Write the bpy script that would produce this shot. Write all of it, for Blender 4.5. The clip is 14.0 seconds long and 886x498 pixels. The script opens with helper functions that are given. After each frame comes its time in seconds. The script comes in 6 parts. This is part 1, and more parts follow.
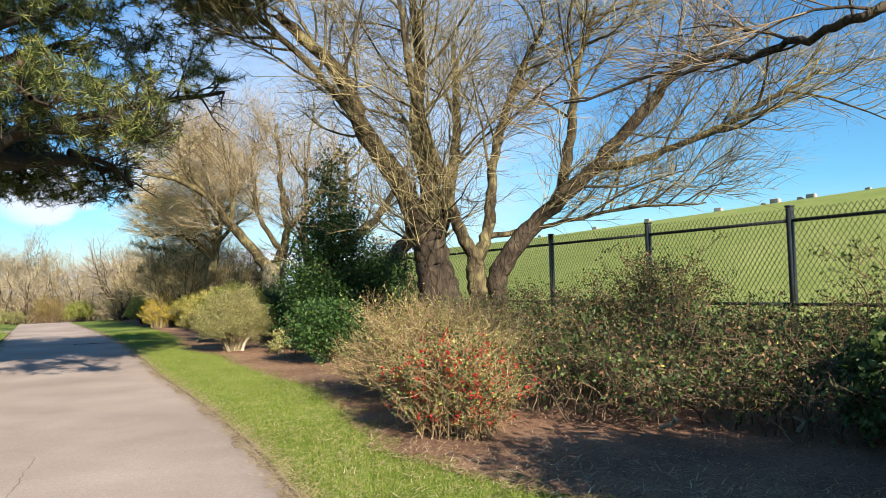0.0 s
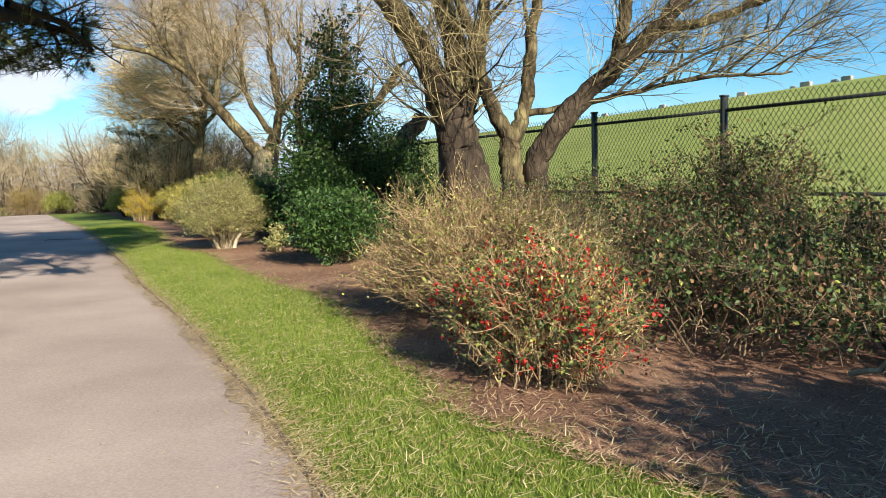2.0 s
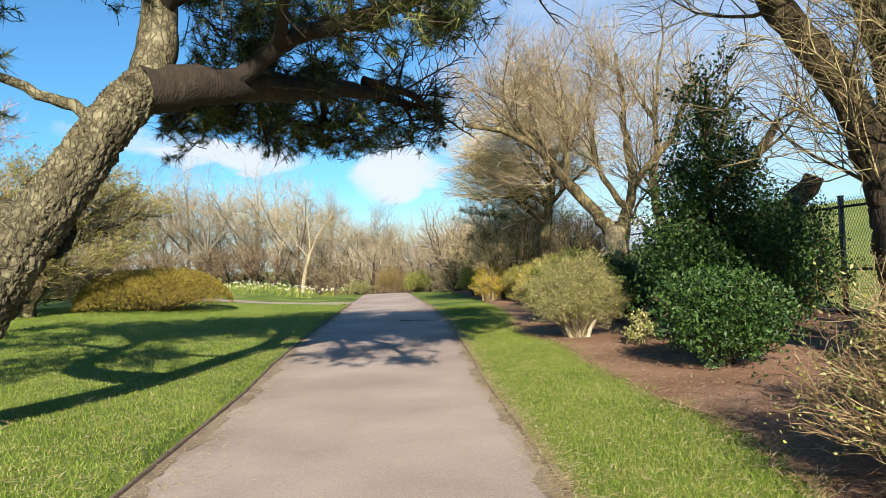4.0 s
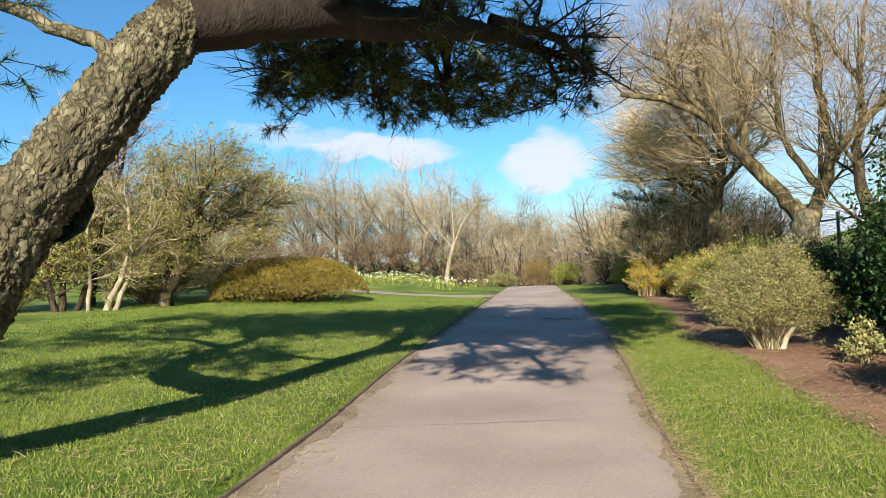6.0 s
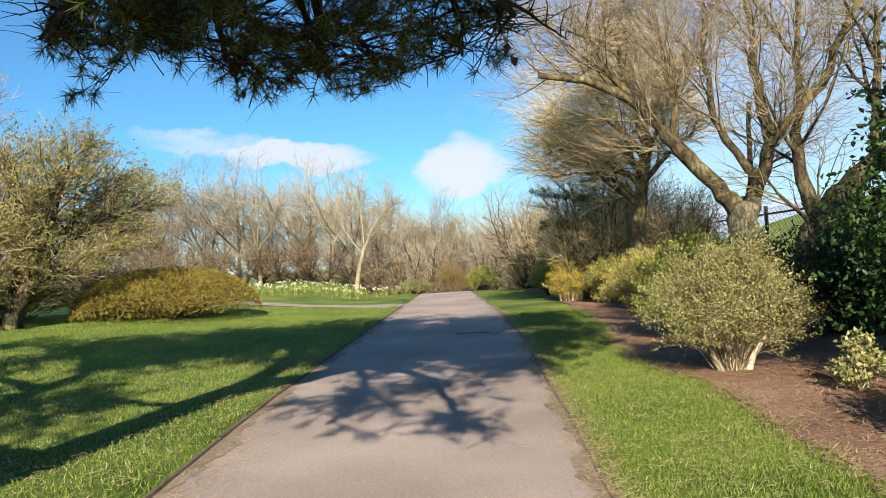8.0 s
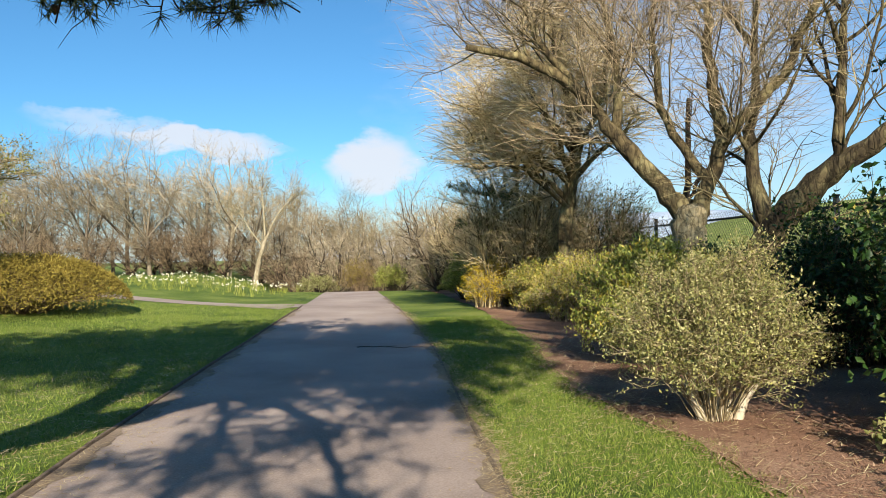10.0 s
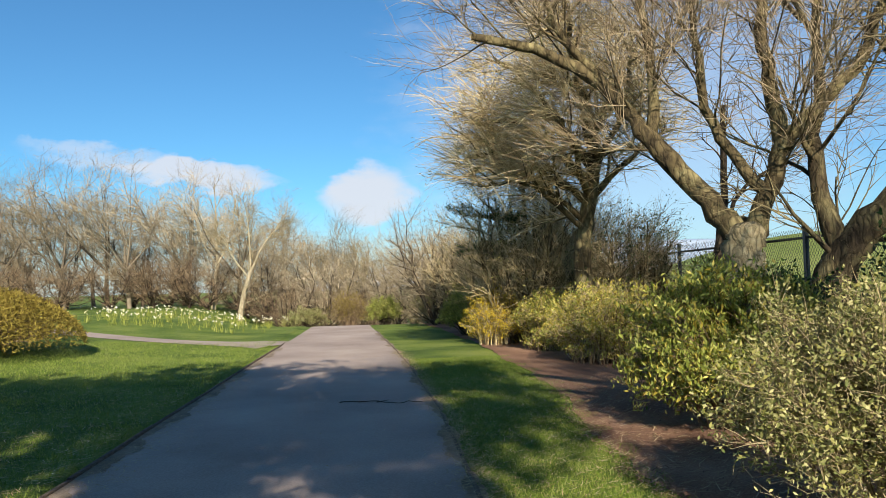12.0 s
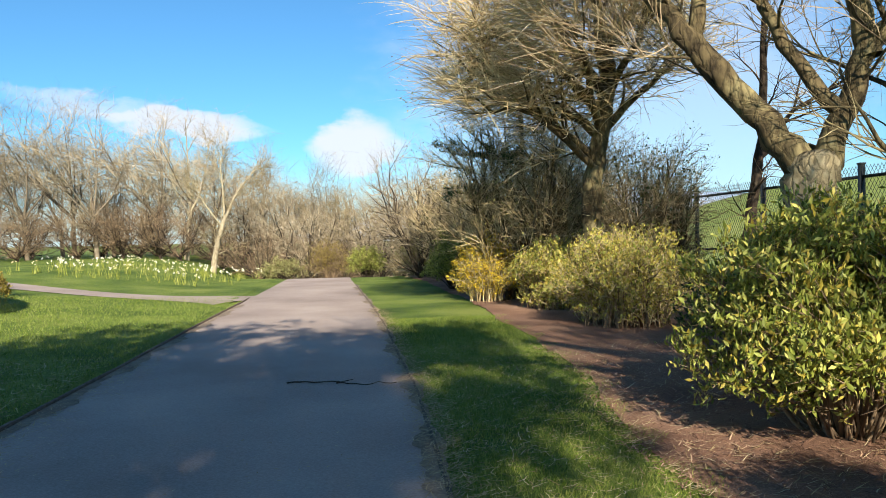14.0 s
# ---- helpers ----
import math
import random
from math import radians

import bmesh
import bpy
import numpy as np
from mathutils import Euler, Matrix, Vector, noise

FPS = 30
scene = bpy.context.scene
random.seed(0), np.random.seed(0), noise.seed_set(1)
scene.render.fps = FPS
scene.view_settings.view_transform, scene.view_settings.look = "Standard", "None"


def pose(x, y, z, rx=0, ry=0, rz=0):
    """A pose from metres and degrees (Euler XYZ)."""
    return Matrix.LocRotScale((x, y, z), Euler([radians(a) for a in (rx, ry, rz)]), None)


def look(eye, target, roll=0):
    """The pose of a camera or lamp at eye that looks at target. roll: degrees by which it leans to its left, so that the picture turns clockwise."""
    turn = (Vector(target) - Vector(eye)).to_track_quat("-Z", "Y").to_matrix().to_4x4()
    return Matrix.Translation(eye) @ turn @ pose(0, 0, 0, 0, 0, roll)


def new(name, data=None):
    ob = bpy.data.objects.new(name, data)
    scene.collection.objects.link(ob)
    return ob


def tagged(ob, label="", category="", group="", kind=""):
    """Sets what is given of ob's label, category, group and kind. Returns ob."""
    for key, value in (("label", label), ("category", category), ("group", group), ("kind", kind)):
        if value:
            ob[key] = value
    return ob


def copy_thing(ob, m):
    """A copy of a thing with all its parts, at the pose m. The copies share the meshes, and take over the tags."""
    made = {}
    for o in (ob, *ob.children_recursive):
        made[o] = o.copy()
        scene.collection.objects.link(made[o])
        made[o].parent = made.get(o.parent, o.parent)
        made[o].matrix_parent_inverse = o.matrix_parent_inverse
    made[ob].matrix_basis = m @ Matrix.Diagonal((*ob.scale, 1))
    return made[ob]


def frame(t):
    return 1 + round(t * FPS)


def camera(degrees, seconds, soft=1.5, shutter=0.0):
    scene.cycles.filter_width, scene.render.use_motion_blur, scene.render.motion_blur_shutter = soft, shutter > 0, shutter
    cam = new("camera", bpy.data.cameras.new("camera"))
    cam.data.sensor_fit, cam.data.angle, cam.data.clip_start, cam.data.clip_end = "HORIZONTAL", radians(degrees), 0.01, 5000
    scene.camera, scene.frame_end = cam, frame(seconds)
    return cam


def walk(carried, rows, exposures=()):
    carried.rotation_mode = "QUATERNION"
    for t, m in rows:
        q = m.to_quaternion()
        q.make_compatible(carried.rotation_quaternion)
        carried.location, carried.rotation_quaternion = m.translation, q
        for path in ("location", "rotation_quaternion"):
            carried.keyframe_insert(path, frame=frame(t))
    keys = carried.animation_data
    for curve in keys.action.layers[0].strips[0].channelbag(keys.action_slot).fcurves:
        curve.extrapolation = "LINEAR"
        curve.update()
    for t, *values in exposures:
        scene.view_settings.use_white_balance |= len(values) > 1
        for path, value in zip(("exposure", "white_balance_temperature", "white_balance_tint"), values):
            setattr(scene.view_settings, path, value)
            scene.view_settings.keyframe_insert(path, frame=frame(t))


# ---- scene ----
cam = camera(60.5, 14.0, soft=0.9)
METRES, EYE, TILT, LEAN, TURN = 17.0, 1.46, 2.6, 1.7, 0.0
ROWS = [
    (0.0, 0.0, 0.0, 0.0, -0.0, 0.0, -0.0),
    (0.5, -0.0083, 0.0332, -0.0026, -3.34, -1.47, -0.66),
    (1.0, -0.014, 0.0707, -0.0055, -4.52, -6.74, 0.16),
    (1.5, -0.0268, 0.1035, -0.0083, -4.15, -7.79, -0.4),
    (2.0, -0.0369, 0.1377, -0.0109, -0.73, -8.16, -0.08),
    (2.5, -0.0516, 0.1699, -0.0127, 6.16, -8.08, 0.61),
    (3.0, -0.0595, 0.2043, -0.0147, 8.65, -7.02, 0.32),
    (3.5, -0.0757, 0.2342, -0.0129, 18.73, -2.36, 0.55),
    (4.0, -0.0846, 0.2653, -0.0154, 24.38, -1.96, 2.01),
    (6.5, -0.1596, 0.422, -0.0257, 37.0, -2.09, 2.83),
    (7.0, -0.1773, 0.4555, -0.0258, 36.58, -1.84, 4.76),
    (7.5, -0.1911, 0.4897, -0.0309, 36.9, -2.11, 4.59),
    (8.0, -0.2065, 0.5236, -0.032, 29.29, -2.12, 3.16),
    (8.5, -0.2194, 0.5582, -0.0352, 26.54, -4.31, 2.44),
    (9.0, -0.2369, 0.5884, -0.0344, 23.66, -4.07, 1.35),
    (11.5, -0.3164, 0.7471, -0.0429, 22.18, -0.55, 0.31),
    (12.0, -0.3318, 0.7787, -0.0445, 22.14, -0.23, 0.88),
    (12.5, -0.3443, 0.8127, -0.0476, 23.97, -0.84, 1.4),
    (13.0, -0.3604, 0.8456, -0.0514, 26.92, -3.1, 1.94),
    (13.5, -0.372, 0.8785, -0.0542, 27.08, -3.61, 1.72),
    (14.0, -0.3837, 0.9154, -0.0572, 21.27, -3.87, 0.58),
]
walk(cam, [(t, pose(0, 0, EYE, TILT, LEAN, TURN) @ pose(METRES * x, METRES * y, METRES * z, 90 + pitch, roll, yaw)) for t, x, y, z, yaw, pitch, roll in ROWS],
     exposures=[(0.0, 1.1), (4.0, 1.0), (6.5, 0.95), (9.0, 0.95), (11.5, 0.72), (14.0, 1.03)])

# ---- light ----
SUN_TO = Vector((0.93, -1.66, 1.0)).normalized()      # towards the sun
SUN_EL = math.asin(SUN_TO.z)
SUN_AZ = math.atan2(SUN_TO.x, SUN_TO.y)


def make_world():
    w = bpy.data.worlds.new("sky_world")
    scene.world = w
    w.use_nodes = True
    nt = w.node_tree
    nt.nodes.clear()
    N, L = nt.nodes.new, nt.links.new
    sky = N("ShaderNodeTexSky")
    sky.sky_type = "NISHITA"
    sky.sun_disc = False
    sky.sun_elevation, sky.sun_rotation = SUN_EL, SUN_AZ
    sky.air_density, sky.dust_density, sky.ozone_density = 1.0, 0.3, 3.0
    co = N("ShaderNodeTexCoord")
    sep = N("ShaderNodeSeparateXYZ")
    L(co.outputs["Generated"], sep.inputs[0])

    def m(op, a, b=None, clamp=False):
        n = N("ShaderNodeMath")
        n.operation, n.use_clamp = op, clamp
        for i, s in enumerate((a, b)):
            if s is None:
                continue
            if isinstance(s, (int, float)):
                n.inputs[i].default_value = s
            else:
                L(s, n.inputs[i])
        return n.outputs[0]

    def step(x, a, b):
        n = N("ShaderNodeMapRange")
        n.interpolation_type = "SMOOTHSTEP"
        L(x, n.inputs[0])
        n.inputs[1].default_value, n.inputs[2].default_value = a, b
        n.inputs[3].default_value, n.inputs[4].default_value = 0, 1
        return n.outputs[0]

    neg = m("MULTIPLY", sep.outputs[0], -1.0)
    az = m("MULTIPLY", m("ARCTAN2", neg, sep.outputs[1]), 57.29578)     # degrees left of +y
    el = m("MULTIPLY", m("ARCSINE", sep.outputs[2]), 57.29578)
    cv = N("ShaderNodeCombineXYZ")
    L(m("MULTIPLY", az, 0.30), cv.inputs[0])
    L(m("MULTIPLY", el, 0.62), cv.inputs[1])
    no = N("ShaderNodeTexNoise")
    no.inputs["Scale"].default_value, no.inputs["Detail"].default_value = 1.0, 8.0
    no.inputs["Roughness"].default_value = 0.55
    L(cv.outputs[0], no.inputs["Vector"])
    n0 = m("SUBTRACT", no.outputs["Fac"], 0.5)

    def cloud(a0, aw, e0, eh, slope, soft):
        """A puffed oval of cloud about azimuth a0 and elevation e0."""
        da = m("DIVIDE", m("SUBTRACT", m("ADD", az, m("MULTIPLY", n0, 5.0)), a0), aw)
        de = m("SUBTRACT", m("ADD", el, m("MULTIPLY", n0, 3.6)), m("ADD", m("MULTIPLY", m("SUBTRACT", az, a0), slope), e0))
        de = m("DIVIDE", de, eh)
        d2 = m("ADD", m("MULTIPLY", da, da), m("MULTIPLY", de, de))
        return step(m("SUBTRACT", 1.0, d2), 0.0, soft)

    # low bank over the far wood with a puff beside it, then the broad haze to the right
    bank = m("MAXIMUM", cloud(40.5, 7.6, 8.5, 1.15, 0.09, 0.8), m("MULTIPLY", cloud(45.5, 6.0, 9.3, 1.0, 0.05, 1.0), 0.6))
    puff = cloud(27.6, 4.2, 6.9, 2.8, 0.0, 0.8)
    a1 = m("ADD", az, m("MULTIPLY", n0, 12.0))
    veil = m("MULTIPLY", step(m("SUBTRACT", 0.0, m("ADD", el, m("MULTIPLY", n0, 20.0))), -32.0, -12.0),
             m("MULTIPLY", step(a1, -13.0, 0.0), step(m("SUBTRACT", 0.0, a1), -28.0, -16.0)))
    low = m("MULTIPLY", step(m("SUBTRACT", 0.0, el), -7.0, 0.0), 0.55)
    cl = m("MAXIMUM", m("MAXIMUM", m("MULTIPLY", bank, 0.85), m("MULTIPLY", puff, 0.9)), m("MAXIMUM", m("MULTIPLY", veil, 0.42), low), True)
    mix = N("ShaderNodeMix")
    mix.data_type = "RGBA"
    L(cl, mix.inputs["Factor"])
    tint = N("ShaderNodeMix")
    tint.data_type, tint.blend_type = "RGBA", "MULTIPLY"
    tint.inputs["Factor"].default_value = 1.0
    tint.inputs["B"].default_value = (0.58, 1.06, 1.30, 1)
    L(sky.outputs[0], tint.inputs["A"])
    L(tint.outputs["Result"], mix.inputs["A"])
    mix.inputs["B"].default_value = (7.6, 7.9, 8.6, 1)
    bg = N("ShaderNodeBackground")
    bg.inputs["Strength"].default_value = 0.060
    L(mix.outputs["Result"], bg.inputs["Color"])
    out = N("ShaderNodeOutputWorld")
    L(bg.outputs[0], out.inputs[0])


make_world()
sun_data = bpy.data.lights.new("sun", "SUN")
sun_data.energy, sun_data.angle, sun_data.color = 5.0, radians(0.53), (1.0, 0.90, 0.74)
sun = new("sun", sun_data)
sun.matrix_world = look(SUN_TO * 60, (0, 0, 0))


# ---- materials ----
def mat(name, stops, scale=8.0, rough=0.85, bump=0.0, bump_scale=40.0, island=0.0, stretch=(1, 1, 1), spec=0.3, trans=0.0, obj=False, detail=6.0, coarse=0.0, vor=0.0):
    """Colours along stops by a two-scale noise; island: how much each separate piece varies; trans: light through leaves."""
    mt = bpy.data.materials.new(name)
    mt.use_nodes = True
    nt = mt.node_tree
    N, L = nt.nodes.new, nt.links.new
    b = nt.nodes["Principled BSDF"]
    b.inputs["Roughness"].default_value = rough
    b.inputs["Specular IOR Level"].default_value = spec
    co = N("ShaderNodeTexCoord")
    mp = N("ShaderNodeMapping")
    mp.inputs["Scale"].default_value = stretch
    L(co.outputs["Object"], mp.inputs[0])
    no = N("ShaderNodeTexNoise")
    no.inputs["Scale"].default_value, no.inputs["Detail"].default_value, no.inputs["Roughness"].default_value = scale, detail, 0.62
    L(mp.outputs[0], no.inputs["Vector"])
    fac = no.outputs["Fac"]

    def blend(a, c, k):
        x = N("ShaderNodeMix")
        x.inputs["Factor"].default_value = k
        L(a, x.inputs["A"])
        L(c, x.inputs["B"])
        return x.outputs["Result"]

    if coarse:
        n2 = N("ShaderNodeTexNoise")
        n2.inputs["Scale"].default_value, n2.inputs["Detail"].default_value = coarse, 3.0
        L(co.outputs["Object"], n2.inputs["Vector"])
        fac = blend(fac, n2.outputs["Fac"], 0.5)
    if island:
        ge = N("ShaderNodeNewGeometry")
        fac = blend(fac, ge.outputs["Random Per Island"], island)
    if obj:
        oi = N("ShaderNodeObjectInfo")
        fac = blend(fac, oi.outputs["Random"], 0.35)
    rp = N("ShaderNodeValToRGB")
    els = rp.color_ramp.elements
    while len(els) < len(stops):
        els.new(0.5)
    for e, (p, c) in zip(els, stops):
        e.position, e.color = p, (*c, 1)
    L(fac, rp.inputs[0])
    L(rp.outputs[0], b.inputs["Base Color"])
    if bump:
        nb = N("ShaderNodeTexNoise")
        nb.inputs["Scale"].default_value, nb.inputs["Detail"].default_value = bump_scale, 4.0
        L(mp.outputs[0], nb.inputs["Vector"])
        h = nb.outputs["Fac"]
        if vor:
            vo = N("ShaderNodeTexVoronoi")
            vo.feature = "DISTANCE_TO_EDGE"
            vo.inputs["Scale"].default_value = vor
            wn = N("ShaderNodeTexNoise")
            wn.inputs["Scale"].default_value, wn.inputs["Detail"].default_value = 8.0, 6.0
            L(mp.outputs[0], wn.inputs["Vector"])
            wa = N("ShaderNodeVectorMath")
            wa.operation = "MULTIPLY_ADD"
            wa.inputs[1].default_value = (0.2, 0.2, 0.2)
            L(wn.outputs["Color"], wa.inputs[0])
            L(mp.outputs[0], wa.inputs[2])
            L(wa.outputs[0], vo.inputs["Vector"])
            mr = N("ShaderNodeMapRange")
            L(vo.outputs["Distance"], mr.inputs[0])
            mr.inputs[2].default_value = 0.16
            h = blend(h, mr.outputs[0], 0.65)
            dk = N("ShaderNodeMix")
            dk.data_type, dk.blend_type = "RGBA", "MULTIPLY"
            dk.inputs["Factor"].default_value = 0.42
            L(rp.outputs[0], dk.inputs["A"])
            L(mr.outputs[0], dk.inputs["B"])
            L(dk.outputs["Result"], b.inputs["Base Color"])
        bp = N("ShaderNodeBump")
        bp.inputs["Strength"].default_value, bp.inputs["Distance"].default_value = bump, 0.02
        L(h, bp.inputs["Height"])
        L(bp.outputs[0], b.inputs["Normal"])
    if trans:
        tr = N("ShaderNodeBsdfTranslucent")
        L(rp.outputs[0], tr.inputs["Color"])
        ms = N("ShaderNodeMixShader")
        ms.inputs[0].default_value = trans
        L(b.outputs[0], ms.inputs[1])
        L(tr.outputs[0], ms.inputs[2])
        L(ms.outputs[0], nt.nodes["Material Output"].inputs[0])
    return mt


M = {}
M["grass"] = mat("lawn_turf", [(0.36, (0.04, 0.08, 0.009)), (0.5, (0.13, 0.19, 0.026)), (0.63, (0.25, 0.285, 0.06))], 34, 0.9, 1.0, 120, coarse=0.6)
M["blade"] = mat("grass_blade", [(0.2, (0.065, 0.125, 0.012)), (0.45, (0.18, 0.255, 0.03)), (0.68, (0.30, 0.345, 0.075)), (0.88, (0.52, 0.46, 0.22))], 0.9, 0.6, island=0.5, trans=0.3, coarse=2.2)
M["hill"] = mat("hill_turf", [(0.3, (0.16, 0.205, 0.04)), (0.5, (0.22, 0.265, 0.06)), (0.7, (0.31, 0.33, 0.10))], 1.2, 0.95, 0.5, 30, coarse=0.12)
M["asphalt"] = mat("weathered_asphalt", [(0.3, (0.23, 0.178, 0.152)), (0.5, (0.37, 0.295, 0.255)), (0.68, (0.48, 0.395, 0.34))], 60, 0.92, 0.35, 320, coarse=0.6)
M["crack"] = mat("asphalt_crack", [(0.3, (0.12, 0.10, 0.09)), (0.7, (0.2, 0.17, 0.15))], 20)
M["soil"] = mat("dry_path_soil", [(0.3, (0.13, 0.095, 0.065)), (0.5, (0.27, 0.205, 0.145)), (0.7, (0.42, 0.34, 0.25))], 45, 0.95, 0.8, 120, coarse=2.5)
M["mulch"] = mat("bark_mulch", [(0.3, (0.09, 0.046, 0.03)), (0.5, (0.25, 0.138, 0.088)), (0.72, (0.46, 0.30, 0.20))], 60, 0.95, 0.9, 90, coarse=0.8)
M["chip"] = mat("bark_chip", [(0.15, (0.12, 0.06, 0.04)), (0.5, (0.27, 0.15, 0.095)), (0.85, (0.50, 0.34, 0.22))], 3, 0.9, island=0.75)
M["straw"] = mat("dry_needles", [(0.1, (0.25, 0.16, 0.075)), (0.5, (0.45, 0.34, 0.17)), (0.9, (0.62, 0.52, 0.32))], 3, 0.8, island=0.75)
M["edging"] = mat("edging_timber", [(0.3, (0.08, 0.058, 0.042)), (0.7, (0.22, 0.165, 0.12))], 14, 0.9, 0.5, 60, stretch=(1, 1, 6))
M["bark_willow"] = mat("mossy_willow_bark", [(0.38, (0.028, 0.02, 0.013)), (0.5, (0.09, 0.068, 0.037)), (0.62, (0.24, 0.20, 0.098))], 7, 0.95, 0.9, 26, stretch=(1, 1, 0.35), coarse=1.5, vor=9.0)
M["bark_olive"] = mat("olive_willow_bark", [(0.36, (0.04, 0.029, 0.016)), (0.5, (0.13, 0.10, 0.05)), (0.64, (0.29, 0.245, 0.12))], 7, 0.95, 0.9, 26, stretch=(1, 1, 0.35), coarse=1.5, vor=9.0)
M["bark_trunk"] = mat("pale_olive_trunk_bark", [(0.34, (0.13, 0.10, 0.055)), (0.5, (0.36, 0.295, 0.17)), (0.66, (0.58, 0.50, 0.32))], 9, 0.95, 0.9, 30, stretch=(1, 1, 0.6), coarse=2.0, vor=9.0)
M["bark_dark"] = mat("dark_bark", [(0.34, (0.022, 0.016, 0.011)), (0.52, (0.07, 0.05, 0.034)), (0.68, (0.15, 0.115, 0.075))], 8, 0.95, 0.9, 26, stretch=(1, 1, 0.35), coarse=1.5, vor=8.0)
M["bark_pale"] = mat("pale_bark", [(0.3, (0.20, 0.16, 0.10)), (0.55, (0.34, 0.29, 0.19)), (0.75, (0.5, 0.45, 0.34))], 10, 0.9, 0.6, 40, stretch=(1, 1, 0.4))
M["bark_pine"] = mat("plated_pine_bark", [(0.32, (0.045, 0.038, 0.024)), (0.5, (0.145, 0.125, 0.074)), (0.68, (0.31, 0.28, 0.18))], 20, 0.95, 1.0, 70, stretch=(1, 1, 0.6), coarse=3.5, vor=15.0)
# pine bark again, near black: the crown's shade is put into the colour
M["bark_limb_shaded"] = mat("shade_darkened_limb_bark", [(0.3, (0.014, 0.011, 0.009)), (0.55, (0.038, 0.029, 0.022)), (0.75, (0.085, 0.07, 0.05))], 12, 0.95, 0.9, 40, stretch=(1, 1, 0.5), coarse=1.5)
M["twig_tan"] = mat("tan_twigs", [(0.2, (0.24, 0.18, 0.09)), (0.5, (0.46, 0.36, 0.19)), (0.8, (0.64, 0.53, 0.32))], 4, 0.85, island=0.6)
M["twig_willow"] = mat("willow_twigs", [(0.2, (0.07, 0.055, 0.03)), (0.5, (0.20, 0.158, 0.078)), (0.8, (0.40, 0.33, 0.17))], 4, 0.85, island=0.6)
M["twig_far"] = mat("grey_wood_twigs", [(0.2, (0.10, 0.078, 0.05)), (0.5, (0.28, 0.225, 0.145)), (0.8, (0.54, 0.45, 0.31))], 4, 0.9, island=0.6, obj=True)
M["bark_grey"] = mat("grey_brown_bark", [(0.3, (0.085, 0.066, 0.046)), (0.55, (0.17, 0.138, 0.097)), (0.75, (0.30, 0.255, 0.185))], 10, 0.9, 0.6, 40, stretch=(1, 1, 0.4), obj=True)
M["twig_rust"] = mat("rusty_tan_twigs", [(0.2, (0.14, 0.085, 0.04)), (0.5, (0.31, 0.20, 0.10)), (0.8, (0.50, 0.38, 0.21))], 4, 0.85, island=0.6)
M["twig_rose"] = mat("rose_tan_willow_twigs", [(0.2, (0.12, 0.09, 0.055)), (0.5, (0.29, 0.22, 0.13)), (0.8, (0.50, 0.40, 0.26))], 4, 0.85, island=0.6)
M["twig_gold"] = mat("golden_willow_twigs", [(0.2, (0.30, 0.22, 0.10)), (0.5, (0.58, 0.45, 0.23)), (0.8, (0.76, 0.64, 0.40))], 4, 0.85, island=0.6)
M["twig_lilac"] = mat("lilac_brown_twigs", [(0.2, (0.14, 0.10, 0.08)), (0.5, (0.30, 0.22, 0.18)), (0.8, (0.48, 0.38, 0.31))], 4, 0.85, island=0.6)
M["twig_mid"] = mat("olive_brown_twigs", [(0.2, (0.13, 0.10, 0.052)), (0.5, (0.27, 0.215, 0.115)), (0.8, (0.44, 0.36, 0.21))], 4, 0.85, island=0.6)
M["cream_stem"] = mat("cream_stem_bark", [(0.3, (0.40, 0.33, 0.23)), (0.7, (0.66, 0.58, 0.44))], 14, 0.85, 0.4, 50, stretch=(1, 1, 0.4))
M["twig_grey"] = mat("grey_brown_twigs", [(0.2, (0.20, 0.165, 0.12)), (0.5, (0.40, 0.335, 0.245)), (0.8, (0.60, 0.53, 0.41))], 4, 0.9, island=0.6, obj=True)
M["twig_brown"] = mat("brown_twigs", [(0.2, (0.08, 0.055, 0.034)), (0.5, (0.19, 0.13, 0.078)), (0.8, (0.34, 0.25, 0.15))], 4, 0.9, island=0.6)
M["twig_dark"] = mat("dark_bramble_twigs", [(0.2, (0.045, 0.032, 0.02)), (0.5, (0.11, 0.078, 0.047)), (0.85, (0.25, 0.175, 0.105))], 4, 0.9, island=0.6)
M["leaf_holly"] = mat("holly_leaves", [(0.15, (0.012, 0.035, 0.008)), (0.5, (0.03, 0.075, 0.014)), (0.85, (0.08, 0.14, 0.03))], 2, 0.5, island=0.7, spec=0.35, trans=0.15)
M["leaf_green"] = mat("evergreen_leaves", [(0.15, (0.10, 0.13, 0.02)), (0.5, (0.27, 0.305, 0.05)), (0.85, (0.50, 0.50, 0.13))], 2, 0.5, island=0.7, trans=0.25)
M["leaf_yellow"] = mat("yellow_green_leaves", [(0.15, (0.20, 0.155, 0.02)), (0.5, (0.44, 0.36, 0.055)), (0.85, (0.66, 0.57, 0.15))], 2, 0.55, island=0.7, trans=0.25)
M["leaf_dark"] = mat("dark_shrub_leaves", [(0.15, (0.02, 0.04, 0.012)), (0.5, (0.05, 0.085, 0.022)), (0.85, (0.11, 0.15, 0.045))], 2, 0.5, island=0.7, trans=0.2)
M["leaf_silver"] = mat("variegated_leaves", [(0.15, (0.12, 0.14, 0.035)), (0.5, (0.28, 0.28, 0.095)), (0.85, (0.5, 0.46, 0.22))], 2, 0.6, island=0.7, trans=0.2)
M["leaf_gold"] = mat("golden_leaves", [(0.15, (0.10, 0.07, 0.015)), (0.5, (0.235, 0.175, 0.03)), (0.85, (0.40, 0.325, 0.065))], 1.5, 0.7, island=0.65, trans=0.2)
